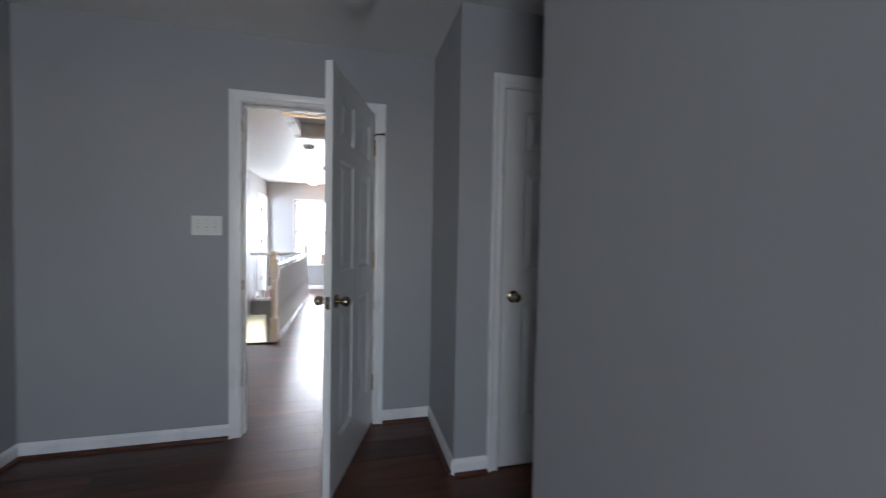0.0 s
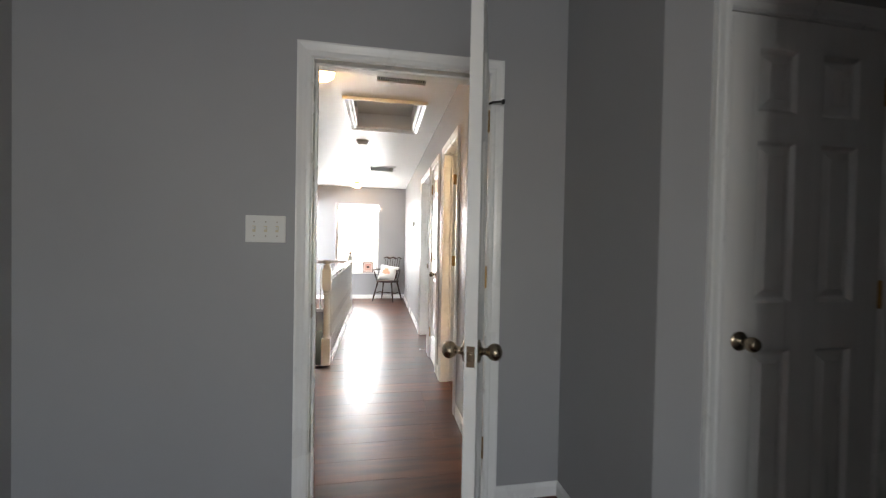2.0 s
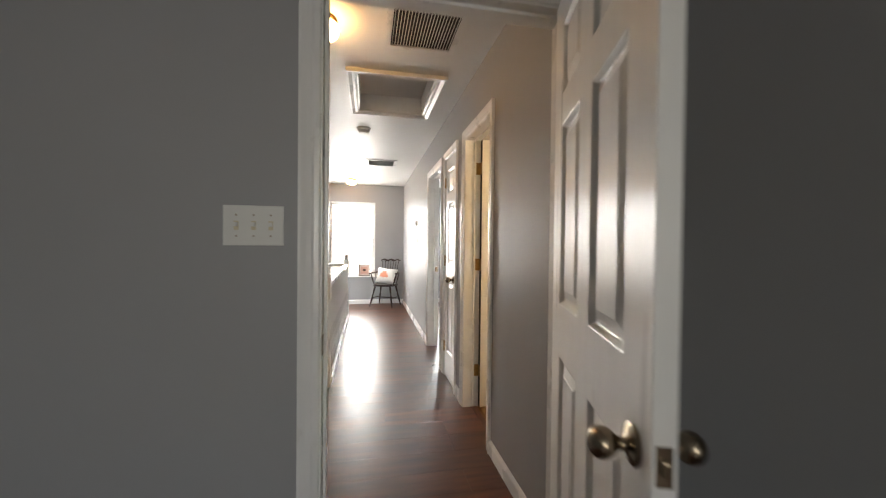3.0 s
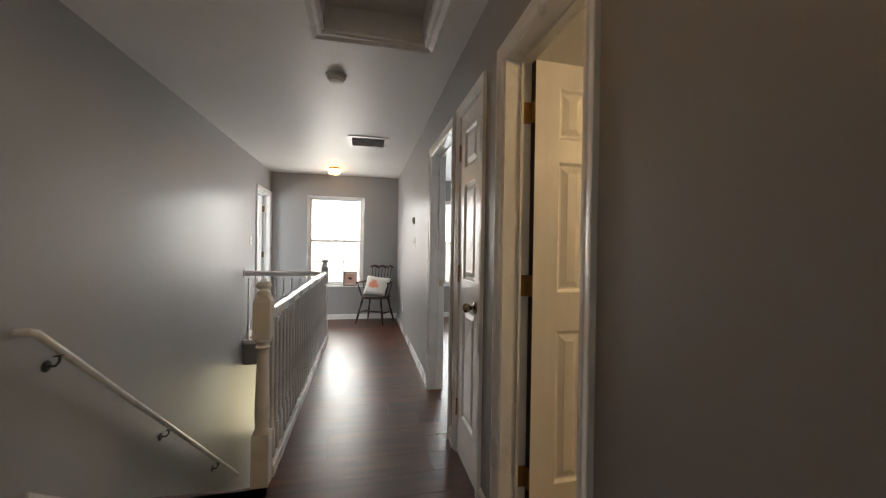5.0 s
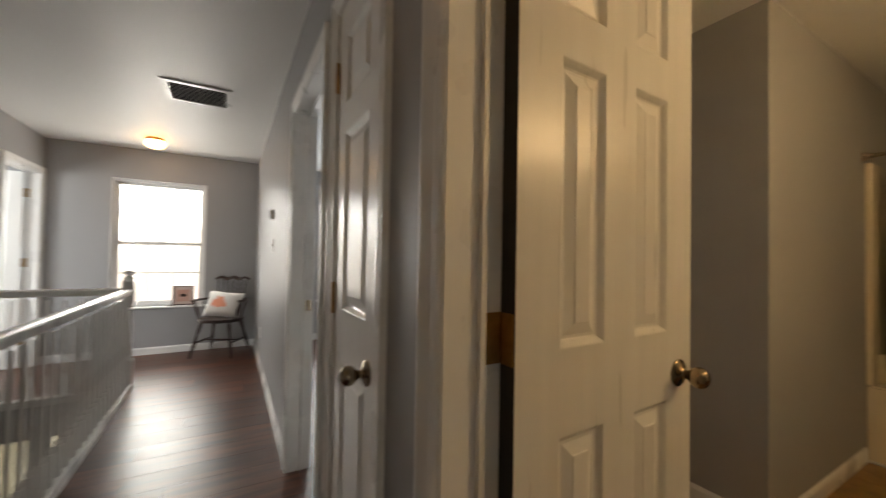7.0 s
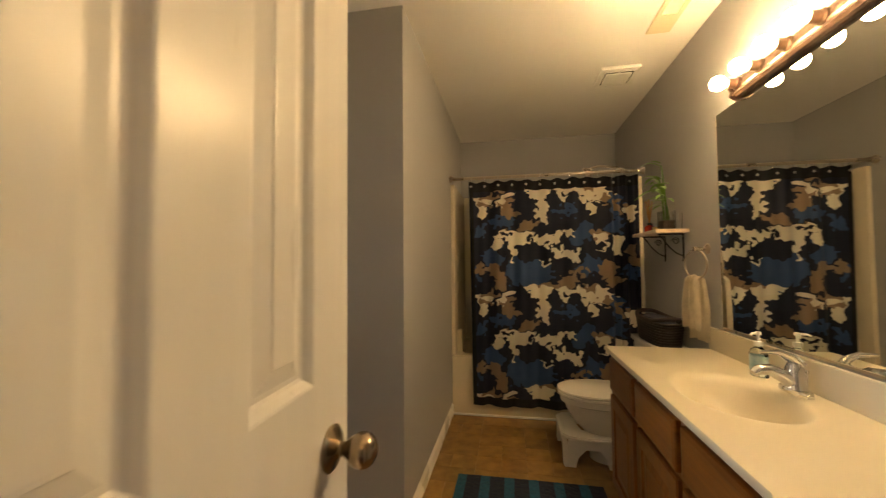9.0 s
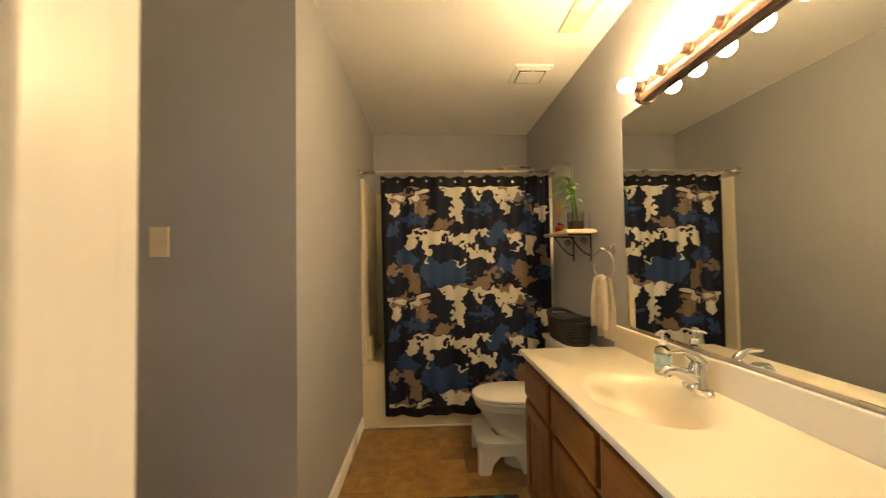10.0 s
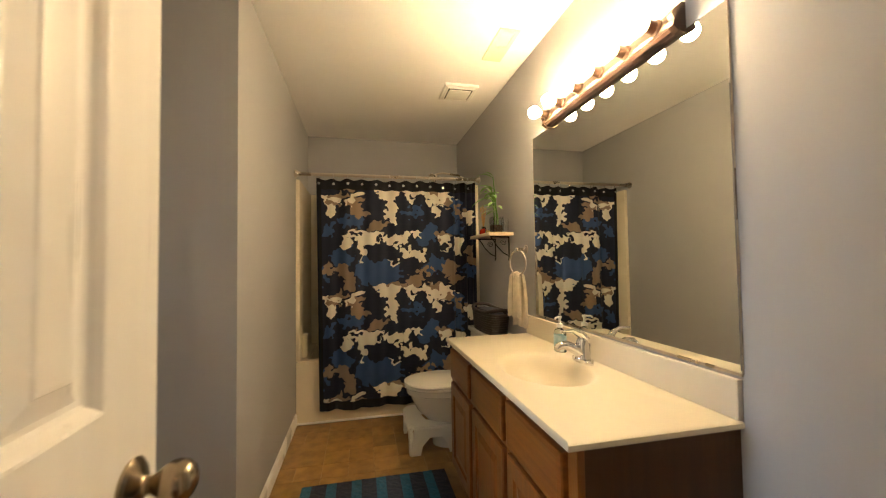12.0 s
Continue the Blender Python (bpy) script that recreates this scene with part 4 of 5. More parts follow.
for (a, a1), (c0, c1) in zip(fronts, fronts[1:]):
    panel_front("drawer_front", a1 - 0.003, c0 + 0.003, 0.580, VT - 0.048, True)
    panel_front("cabinet_door", a1 - 0.003, c0 + 0.003, 0.115, 0.556, False)

# the one-piece top with its sunk bowl
top = thing("countertop", pose(VX0 - 0.012, BY0, VT - 0.03), "glossy cream cultured-marble vanity top with an integral oval sink", "countertop")
TW, TD = VW + 0.03, 0.515
SX, SY_, SA, SB = 0.60, 0.265, 0.225, 0.165
bm = bmesh.new()
N = 64
ring_o = []
for k in range(N):
    a = 2 * math.pi * k / N
    c_, s_ = math.cos(a), math.sin(a)
    f = min((TW - SX if c_ > 0 else SX) / max(abs(c_), 1e-6), (TD - SY_ if s_ > 0 else SY_) / max(abs(s_), 1e-6))
    ring_o.append((SX + c_ * f, SY_ + s_ * f))
for cx, cy in ((0, 0), (TW, 0), (TW, TD), (0, TD)):
    i = min(range(N), key=lambda q: (ring_o[q][0] - cx) ** 2 + (ring_o[q][1] - cy) ** 2)
    ring_o[i] = (cx, cy)
rings = [[bm.verts.new((x, y, 0.010)) for x, y in ring_o], [bm.verts.new((x, y, 0.024)) for x, y in ring_o],
         [bm.verts.new((SX + (x - SX) * 0.985, SY_ + (y - SY_) * 0.985, 0.030)) for x, y in ring_o]]
for f, z in ((1.30, 0.030), (1.24, 0.0304), (1.14, 0.0302), (1.06, 0.0275), (0.99, 0.018), (0.92, 0.001), (0.84, -0.030), (0.70, -0.070), (0.48, -0.098), (0.22, -0.108), (0.09, -0.110)):
    rings.append([bm.verts.new((SX + SA * f * math.cos(2 * math.pi * k / N), SY_ + SB * f * math.sin(2 * math.pi * k / N), z)) for k in range(N)])
for a, c_ in zip(rings, rings[1:]):
    for k in range(N):
        bm.faces.new((a[k], a[(k + 1) % N], c_[(k + 1) % N], c_[k]))
bm.faces.new(rings[-1])
part("slab", bm, MARBLE, top, smooth=True)
part("drain", lathe(bmesh.new(), [(0.022, 0), (0.021, 0.003), (0.012, 0.0035), (0.001, 0.002)], 24, Matrix.Translation((SX, SY_, -0.1095))), CHROME, top, "chrome drain", True)
part("backsplash", box(bmesh.new(), 0, TW, 0.0008, 0.020, 0.030, 0.138, 0.004), MARBLE, top)

fau = thing("faucet", pose(1.905, BY0 + 0.075, VT), "chrome single-lever bathroom faucet behind the sink", "faucet")
b = bmesh.new()
sweep(b, [(0.068 * math.copysign(abs(math.cos(2 * math.pi * k / 28)) ** 0.8, math.cos(2 * math.pi * k / 28)), 0.026 * math.sin(2 * math.pi * k / 28)) for k in range(28)], (0, 0, 0.003), (1, 0, 0), (0, 1, 0), (0, 0, 1), 0, 0.016)
bmesh.ops.bevel(b, geom=[e for e in b.edges if min(e.verts[0].co.z, e.verts[1].co.z) > 0.015], offset=0.007, segments=3, affect="EDGES")
part("base_plate", b, CHROME, fau, smooth=True)
spout_body = part("body", lathe(bmesh.new(), [(0.034, 0.014), (0.029, 0.03), (0.027, 0.06), (0.025, 0.085), (0.018, 0.100), (0.001, 0.106)], 28), CHROME, fau, smooth=True)
part("spout", tube(bmesh.new(), [(0, 0.0, 0.030), (0, 0.035, 0.058), (0, 0.075, 0.076), (0, 0.105, 0.074), (0, 0.120, 0.062)], [0.026, 0.0225, 0.0185, 0.0165, 0.014], 18), CHROME, fau, smooth=True)
part("lever", tube(bmesh.new(), [(0, -0.012, 0.090), (0, 0.008, 0.116), (0.003, 0.042, 0.133), (0.006, 0.095, 0.131)], [0.024, 0.020, 0.012, 0.008], 16, flat=0.6), CHROME, spout_body, smooth=True)
part("lift_rod", lathe(bmesh.new(), [(0.0025, 0.01), (0.0025, 0.065), (0.006, 0.068), (0.006, 0.076), (0.001, 0.078)], 12, Matrix.Translation((0, -0.035, 0))), CHROME, fau, smooth=True)

soap = thing("soap_dispenser", pose(2.095, BY0 + 0.07, VT, 0, 0, 25) @ Matrix.Scale(0.9, 4), "clear pump bottle of pale blue hand soap", "soap dispenser")
bottle = part("bottle", lathe(bmesh.new(), [(0.001, 0.001), (0.030, 0.001), (0.032, 0.006), (0.032, 0.095), (0.027, 0.112), (0.014, 0.122), (0.013, 0.130), (0.001, 0.130)], 28, Matrix.Diagonal((1.1, 0.75, 1, 1))), SOAPB, soap, smooth=True)
part("label_band", lathe(bmesh.new(), [(0.0326, 0.022), (0.0326, 0.088)], 28, Matrix.Diagonal((1.1, 0.75, 1, 1)), cap=False), SOAPL, bottle, "blue and white printed label", True)
b = bmesh.new()
lathe(b, [(0.016, 0.129), (0.016, 0.146), (0.006, 0.149), (0.006, 0.172), (0.011, 0.175), (0.011, 0.186), (0.001, 0.188)], 20)
tube(b, [(0, 0, 0.181), (0, 0.03, 0.181), (0, 0.043, 0.174)], 0.005, 10)
part("pump", b, PLASTIC, bottle, "white pump head", True)

mir = thing("wall_mirror", pose(1.280, BY0, 0.907), "large frameless mirror hung over the vanity", "mirror")
MW, MH = 1.186, 1.016
b = bmesh.new()
loops = [[b.verts.new(p) for p in ((i, y, i), (MW - i, y, i), (MW - i, y, MH - i), (i, y, MH - i))] for i, y in ((0, 0.001), (0, 0.0045), (0.004, 0.005))]
for a, c_ in zip(loops, loops[1:]):
    for q in range(4):
        b.faces.new((a[q], a[(q + 1) % 4], c_[(q + 1) % 4], c_[q]))
b.faces.new(loops[-1])
part("glass", b, MIRROR, mir)
part("edge_channel", box(bmesh.new(), 0, MW, 0.001, 0.0075, -0.006, 0.002), BRUSHED, mir, "chrome bottom channel")
for x0, x1 in ((-0.0025, -0.0003), (MW + 0.0003, MW + 0.0025)):
    part("edge_strip", box(bmesh.new(), x0, x1, 0.001, 0.0052, 0, MH), BRUSHED, mir, "metal mirror edge")

# vanity light: a scalloped bronze bar with six globe bulbs
BLX0, BLX1, BLZ = 1.425, 2.262, 1.962
bar = thing("vanity_light", pose((BLX0 + BLX1) / 2, BY0, BLZ), "bronze vanity light bar with six lit globe bulbs", "wall light")
bw = (BLX1 - BLX0) / 2
part("back_plate", box(bmesh.new(), -bw, bw, 0.0005, 0.018, -0.042, 0.042, 0.004), FIXT, bar)
b = bmesh.new()
sweep(b, [(0.018, -0.040), (0.032, -0.037), (0.040, -0.026), (0.036, -0.016), (0.038, -0.006), (0.033, 0.012), (0.026, 0.028), (0.018, 0.036)], (0, 0, 0), (0, 1, 0), (0, 0, 1), (1, 0, 0), -bw, bw)
part("front_moulding", b, FIXT, bar)
for s in (-1, 1):
    b = bmesh.new()
    sweep(b, [(0.001, -0.048), (0.028, -0.045), (0.048, -0.030), (0.043, -0.010), (0.052, 0.008), (0.042, 0.026), (0.028, 0.036), (0.014, 0.048), (0.001, 0.048)], (0, 0, 0), (0, 1, 0), (0, 0, 1), (1, 0, 0), s * bw - 0.010, s * bw + 0.010)
    part("end_cap", b, FIXT, bar)
for k in range(6):
    x = -bw + 0.072 + (2 * bw - 0.105) * k / 5
    tilt = pose(x, 0.026, 0.010, -85)
    socket = part("socket", lathe(bmesh.new(), [(0.024, 0), (0.026, 0.012), (0.020, 0.018), (0.019, 0.045), (0.022, 0.050), (0.001, 0.050)], 20, tilt), FIXT, bar, smooth=True)
    part("bulb", lathe(bmesh.new(), [(0.012, 0.048), (0.014, 0.056)] + [(0.031 * math.sin(radians(a)), 0.083 - 0.031 * math.cos(radians(a))) for a in range(30, 180, 15)] + [(0.001, 0.114)], 20, tilt), BULB, socket, "lit frosted globe bulb", True)

# shelf with its things
sh = thing("wall_shelf", pose(2.98, BY0, 1.385), "small pale wooden wall shelf on black scrolled iron brackets", "shelf")
part("board", box(bmesh.new(), -0.205, 0.215, 0.002, 0.176, 0, 0.020, 0.002), SHELFW, sh)
for x in (-0.13, 0.13):
    b = bmesh.new()
    tube(b, [(x, 0.006, 0.0), (x, 0.006, -0.15), (x, 0.010, -0.165)], 0.005, 6)
    tube(b, [(x, 0.006, -0.005), (x, 0.14, -0.005)], 0.005, 6)
    tube(b, [(x, 0.012, -0.13), (x, 0.045, -0.115), (x, 0.085, -0.075), (x, 0.115, -0.03), (x, 0.13, -0.012)], 0.004, 6)
    tube(b, [(x, 0.045 + 0.022 * (1 - k / 26) * math.cos(k * 0.5), -0.045 + 0.022 * (1 - k / 26) * math.sin(k * 0.5)) for k in range(22)], 0.003, 6)
    part("bracket", b, IRON, sh, "black scrolled iron bracket", True)
SZ = 1.4055
vase = thing("bamboo_vase", pose(2.868, BY0 + 0.085, SZ), "square glass vase of lucky bamboo standing on pebbles", "potted plant")
part("glass", solid(bmesh.new(), -0.036, 0.036, -0.036, 0.036, 0, 0.11, [(-0.032, 0.032, -0.032, 0.032, 0.005, 1)]), CLEAR, vase)
part("pebbles", box(bmesh.new(), -0.0315, 0.0315, -0.0315, 0.0315, 0.0055, 0.055, 0.004), PEBBLE, vase)
rnd = random.Random(4)
stalks = [((-0.012, 0.0), (0.004, 0.012, 0.20)), ((0.010, 0.008), (0.012, 0.03, 0.27)), ((0.0, -0.012), (-0.03, 0.02, 0.15)), ((0.014, -0.008), (0.02, 0.012, 0.34))]
for (x, y), (tx, ty, tz) in stalks:
    stalk = part("stalk", tube(bmesh.new(), [(x, y, 0.05), (x + 0.3 * (tx - x), y + 0.2 * (ty - y), 0.05 + tz * 0.4), (tx, ty, 0.05 + tz)], [0.006, 0.005, 0.0035], 8), STALK, vase, smooth=True)
    for k in range(8):
        ang, f = rnd.uniform(0, 6.28), rnd.uniform(0.55, 1.02)
        ln, el = rnd.uniform(0.08, 0.14), rnd.uniform(0.2, 1.1)
        ln *= 1.15
        bm = bmesh.new()
        left, right, mid = [], [], []
        for q in range(7):
            t_ = q / 6
            wd = 0.014 * math.sin(math.pi * min(1, t_ * 0.95 + 0.05)) ** 0.8
            zz = ln * (t_ * math.sin(el) - 0.55 * t_ * t_)
            r_ = ln * t_ * math.cos(el)
            left.append(bm.verts.new((r_, -wd, zz + 0.002)))
            mid.append(bm.verts.new((r_, 0, zz)))
            right.append(bm.verts.new((r_, wd, zz + 0.002)))
        for q in range(6):
            bm.faces.new((left[q], left[q + 1], mid[q + 1], mid[q]))
            bm.faces.new((mid[q], mid[q + 1], right[q + 1], right[q]))
        part("leaf", bm, LEAF, stalk, smooth=True, m=pose(x + f * (tx - x), max(y + f * (ty - y), -0.01), 0.05 + f * tz) @ pose(0, 0, 0, 0, 0, math.degrees(ang) if math.sin(ang) > -0.3 else -math.degrees(ang)))
dif = thing("reed_diffuser", pose(3.10, BY0 + 0.10, SZ), "small red reed diffuser bottle with brown reeds", "diffuser")
flask = part("bottle", lathe(bmesh.new(), [(0.001, 0.0), (0.026, 0.0), (0.029, 0.006), (0.029, 0.036), (0.020, 0.048), (0.011, 0.052), (0.011, 0.062), (0.001, 0.062)], 24), REDOIL, dif, smooth=True)
part("collar", lathe(bmesh.new(), [(0.0125, 0.052), (0.0125, 0.066), (0.001, 0.067)], 20), BLACKRUB, flask, "black collar")
for k in range(8):
    part("reed", tube(bmesh.new(), [(0, 0, 0.05), (0.03 * math.cos(k * 1.3), 0.022 * math.sin(k * 1.3), 0.20 + 0.01 * (k % 3))], 0.0024, 6), REED, dif)
can = thing("candle_jar", pose(3.01, BY0 + 0.09, SZ), "small glass jar with an amber candle", "candle")
wax_jar = part("jar", lathe(bmesh.new(), [(0.001, 0), (0.026, 0), (0.027, 0.004), (0.027, 0.052), (0.024, 0.052), (0.024, 0.006), (0.001, 0.006)], 24, cap=False), CLEAR, can, smooth=True)
part("wax", lathe(bmesh.new(), [(0.001, 0.0065), (0.0235, 0.0065), (0.0235, 0.030), (0.001, 0.030)], 24), AMBER, wax_jar, "amber wax")
jar = thing("glass_tumbler", pose(2.805, BY0 + 0.05, SZ), "clear empty glass tumbler on the shelf", "glass")
part("glass", lathe(bmesh.new(), [(0.001, 0), (0.022, 0), (0.024, 0.09), (0.0225, 0.09), (0.0205, 0.005), (0.001, 0.005)], 24, cap=False), CLEAR, jar, smooth=True)

ring = thing("towel_ring", pose(2.590, BY0, 1.285), "brushed nickel towel ring on the bathroom wall", "towel ring")
b = bmesh.new()
lathe(b, [(0.001, 0), (0.027, 0), (0.027, 0.006), (0.018, 0.012), (0.010, 0.014), (0.009, 0.055), (0.013, 0.060), (0.010, 0.068), (0.001, 0.070)], 24, pose(0, 0, 0, -90))
post = part("post", b, BRUSHED, ring, smooth=True)
part("ring", tube(bmesh.new(), [(0.075 * math.sin(radians(a)) * 0.96, 0.060 + 0.020 * math.sin(radians(a)), -0.080 + 0.075 * math.cos(radians(a))) for a in range(0, 360, 12)], 0.0045, 10, closed=True), BRUSHED, post, smooth=True)


def towel(name, m, w, front, back, label):
    bm = bmesh.new()
    n, k2 = 20, 26
    path = [(0.020 + 0.004, -front + (front) * i / 11) for i in range(12)] + [(0.014, 0.012), (0.0, 0.018), (-0.014, 0.012)] + [(-0.022, -back * i / 11) for i in range(12)]
    rows = []
    for j, (y, z) in enumerate(path):
        d = min(1, abs(z - 0.018) / 0.16)
        row = []
        for i in range(n + 1):
            u = 2 * i / n - 1
            wd = w / 2 * (0.42 + (0.5 if j > 12 else 0.36) * d ** 0.7)
            fold = (0.012 * math.sin(7.4 * u + (1.1 if j > 12 else 0)) + 0.005 * math.sin(15 * u + 3 * z)) * (0.7 + 0.3 * d)
            row.append(bm.verts.new((u * wd, y + fold, z + 0.006 * math.sin(3 * u))))
        rows.append(row)
    for a, c_ in zip(rows, rows[1:]):
        for i in range(n):
            bm.faces.new((a[i], a[i + 1], c_[i + 1], c_[i]))
    bmesh.ops.solidify(bm, geom=bm.faces[:], thickness=0.005)
    return tagged(part(name, bm, TOWEL, smooth=True, m=m), label, "towel")


towel("hand_towel", pose(2.590, BY0 + 0.062, 1.130, 0, 0, 17), 0.13, 0.25, 0.31, "cream cotton hand towel folded through the towel ring")

# toilet
toi = thing("toilet", pose(3.00, BY0, 0), "white porcelain toilet with closed lid", "toilet")


def oval(w, y0, y1, n=36, p=0.9):
    cy, l = (y0 + y1) / 2, (y1 - y0) / 2
    return [(w * math.copysign(abs(math.cos(2 * math.pi * k / n)) ** p, math.cos(2 * math.pi * k / n)), cy + l * math.sin(2 * math.pi * k / n)) for k in range(n)]


def loft(secs, n=36):
    bm = bmesh.new()
    rg = [[bm.verts.new((x, y, z)) for x, y in oval(w, y0, y1, n)] for w, y0, y1, z in secs]
    for a, c_ in zip(rg, rg[1:]):
        for k in range(n):
            bm.faces.new((a[k], a[(k + 1) % n], c_[(k + 1) % n], c_[k]))
    bm.faces.new(rg[0][::-1])
    bm.faces.new(rg[-1])
    return bm


part("bowl", loft([(0.105, 0.22, 0.52, 0.0), (0.105, 0.22, 0.52, 0.03), (0.10, 0.22, 0.51, 0.10), (0.118, 0.21, 0.555, 0.17), (0.150, 0.18, 0.625, 0.24), (0.168, 0.16, 0.660, 0.31), (0.174, 0.15, 0.672, 0.345), (0.184, 0.15, 0.692, 0.352), (0.186, 0.15, 0.695, 0.385)]), PORCELAIN, toi, smooth=True)
part("seat", loft([(0.180, 0.20, 0.698, 0.386), (0.187, 0.195, 0.706, 0.392), (0.186, 0.197, 0.705, 0.402), (0.18, 0.20, 0.70, 0.406)]), PORCELAIN, toi, smooth=True)
part("lid", loft([(0.180, 0.20, 0.702, 0.408), (0.188, 0.195, 0.710, 0.414), (0.186, 0.197, 0.707, 0.424), (0.165, 0.22, 0.68, 0.432)]), PORCELAIN, toi, smooth=True)
tank = part("tank", box(bmesh.new(), -0.215, 0.215, 0.012, 0.185, 0.37, 0.70, 0.022), PORCELAIN, toi, smooth=True)
part("tank_lid", box(bmesh.new(), -0.228, 0.228, 0.006, 0.198, 0.701, 0.735, 0.012), PORCELAIN, tank, smooth=True)
part("flush_lever", tube(bmesh.new(), [(0.14, 0.19, 0.64), (0.14, 0.205, 0.64), (0.09, 0.208, 0.635)], 0.007, 10), CHROME, tank, "chrome flush lever", True)

bas = thing("wicker_basket", pose(2.98, BY0 + 0.105, 0.7355), "dark woven wicker basket with a navy liner on the tank", "basket")
b = bmesh.new()
for r_ in range(9):
    z = 0.004 + 0.0155 * r_
    f = 0.88 + 0.12 * r_ / 8
    tube(b, [((0.212 + 0.004 * (k % 2)) * f * math.copysign(abs(math.cos(2 * math.pi * k / 40)) ** 0.6, math.cos(2 * math.pi * k / 40)),
              (0.080 + 0.004 * ((k + r_) % 2)) * f * math.copysign(abs(math.sin(2 * math.pi * k / 40)) ** 0.6, math.sin(2 * math.pi * k / 40)), z) for k in range(40)], 0.0085, 8, closed=True)
weave = part("weave", b, WICKER, bas, smooth=True)
part("rim", tube(bmesh.new(), [(0.216 * math.copysign(abs(math.cos(2 * math.pi * k / 40)) ** 0.6, math.cos(2 * math.pi * k / 40)), 0.084 * math.copysign(abs(math.sin(2 * math.pi * k / 40)) ** 0.6, math.sin(2 * math.pi * k / 40)),
                               0.150 + 0.012 * math.cos(4 * math.pi * k / 40)) for k in range(40)], 0.012, 10, closed=True), WICKER, weave, smooth=True)
part("liner", loft([(0.178, -0.066, 0.066, 0.006), (0.192, -0.074, 0.074, 0.12), (0.160, -0.06, 0.06, 0.148)]), LINER, bas, "navy cloth liner", True)

sto = thing("toilet_stool", pose(3.045, BY0 + 0.565, 0) @ Matrix.Diagonal((0.80, 1, 0.95, 1)), "white plastic squatting stool around the toilet base", "stool")
b = bmesh.new()
outer = [(-0.255, -0.20), (-0.255, 0.02), (-0.235, 0.10), (-0.18, 0.135), (0.18, 0.135), (0.235, 0.10), (0.255, 0.02), (0.255, -0.20), (0.155, -0.20), (0.150, -0.05), (0.11, 0.015), (0.0, 0.035), (-0.11, 0.015), (-0.150, -0.05), (-0.155, -0.20)]
sweep(b, outer, (0, 0, 0.165), (1, 0, 0), (0, 1, 0), (0, 0, 1), 0, 0.020)
bmesh.ops.bevel(b, geom=[e for e in b.edges if min(e.verts[0].co.z, e.verts[1].co.z) > 0.18], offset=0.008, segments=2, affect="EDGES")
part("step", b, STOOLM, sto, smooth=True)
b = bmesh.new()
sweep(b, [(-0.235, 0.0), (-0.165, 0.0), (-0.155, 0.06), (-0.11, 0.115), (0.11, 0.115), (0.155, 0.06), (0.165, 0.0), (0.235, 0.0), (0.215, 0.166), (-0.215, 0.166)], (0, 0.105, 0), (1, 0, 0), (0, 0, 1), (0, 1, 0), 0.0, 0.022)
part("front_apron", b, STOOLM, sto)
for s in (-1, 1):
    b = bmesh.new()
    sweep(b, [(-0.21, 0.0), (-0.13, 0.0), (-0.115, 0.06), (-0.08, 0.11), (0.0, 0.11), (0.045, 0.06), (0.06, 0.0), (0.12, 0.0), (0.10, 0.166), (-0.20, 0.166)], (s * 0.235 - 0.011, 0, 0), (0, 1, 0), (0, 0, 1), (1, 0, 0), 0.0, 0.022)
    part("side_leg", b, STOOLM, sto)

# tub, surround, rod, curtain
tub = thing("bathtub", pose(TX, BY0, 0), "cream bathtub with moulded surround walls", "bathtub")
TWD, TLN = BX1 - TX, BY1 - BY0
part("apron", box(bmesh.new(), 0.0, 0.06, 0.002, TLN - 0.002, 0.0, 0.455, 0.012), SURROUND, tub, smooth=True)
b = bmesh.new()
rim = [[b.verts.new((x, y, z)) for x, y in pts] for pts, z in (([(0.001, 0.002), (TWD - 0.002, 0.002), (TWD - 0.002, TLN - 0.002), (0.001, TLN - 0.002)], 0.44),
       ([(0.001, 0.002), (TWD - 0.002, 0.002), (TWD - 0.002, TLN - 0.002), (0.001, TLN - 0.002)], 0.47),
       ([(0.07, 0.09), (TWD - 0.06, 0.09), (TWD - 0.06, TLN - 0.09), (0.07, TLN - 0.09)], 0.475),
       ([(0.10, 0.13), (TWD - 0.10, 0.13), (TWD - 0.10, TLN - 0.15), (0.10, TLN - 0.15)], 0.14))]
for a, c_ in zip(rim, rim[1:]):
    for q in range(4):
        b.faces.new((a[q], a[(q + 1) % 4], c_[(q + 1) % 4], c_[q]))
b.faces.new(rim[-1])
bmesh.ops.bevel(b, geom=[e for e in b.edges if min(e.verts[0].co.z, e.verts[1].co.z) > 0.13], offset=0.012, segments=2, affect="EDGES")
part("basin", b, SURROUND, tub, smooth=True)
for nm, bx in (("surround_panel", (0.0, TWD - 0.002, 0.001, 0.030)), ("surround_panel", (0.0, TWD - 0.002, TLN - 0.030, TLN - 0.001)), ("surround_panel", (TWD - 0.03, TWD - 0.001, 0.031, TLN - 0.031))):
    part(nm, box(bmesh.new(), *bx, 0.472, 1.87, 0.006), SURROUND, tub, smooth=True)
part("caulk_strip", box(bmesh.new(), -0.012, -0.0005, 0.002, TLN - 0.015, 0.0, 0.014, 0.004), TRIM, tub, "white caulk strip")
part("surround_column", box(bmesh.new(), 0.10, 0.17, TLN - 0.075, TLN - 0.031, 0.474, 0.66, 0.012), SURROUND, tub, "moulded soap ledge", True)
part("shower_arm", tube(bmesh.new(), [(0.30, 0.0, 1.97), (0.30, 0.10, 2.02), (0.30, 0.24, 2.035), (0.30, 0.31, 2.02)], 0.009, 10), BRUSHED, tub, "nickel shower arm", True)
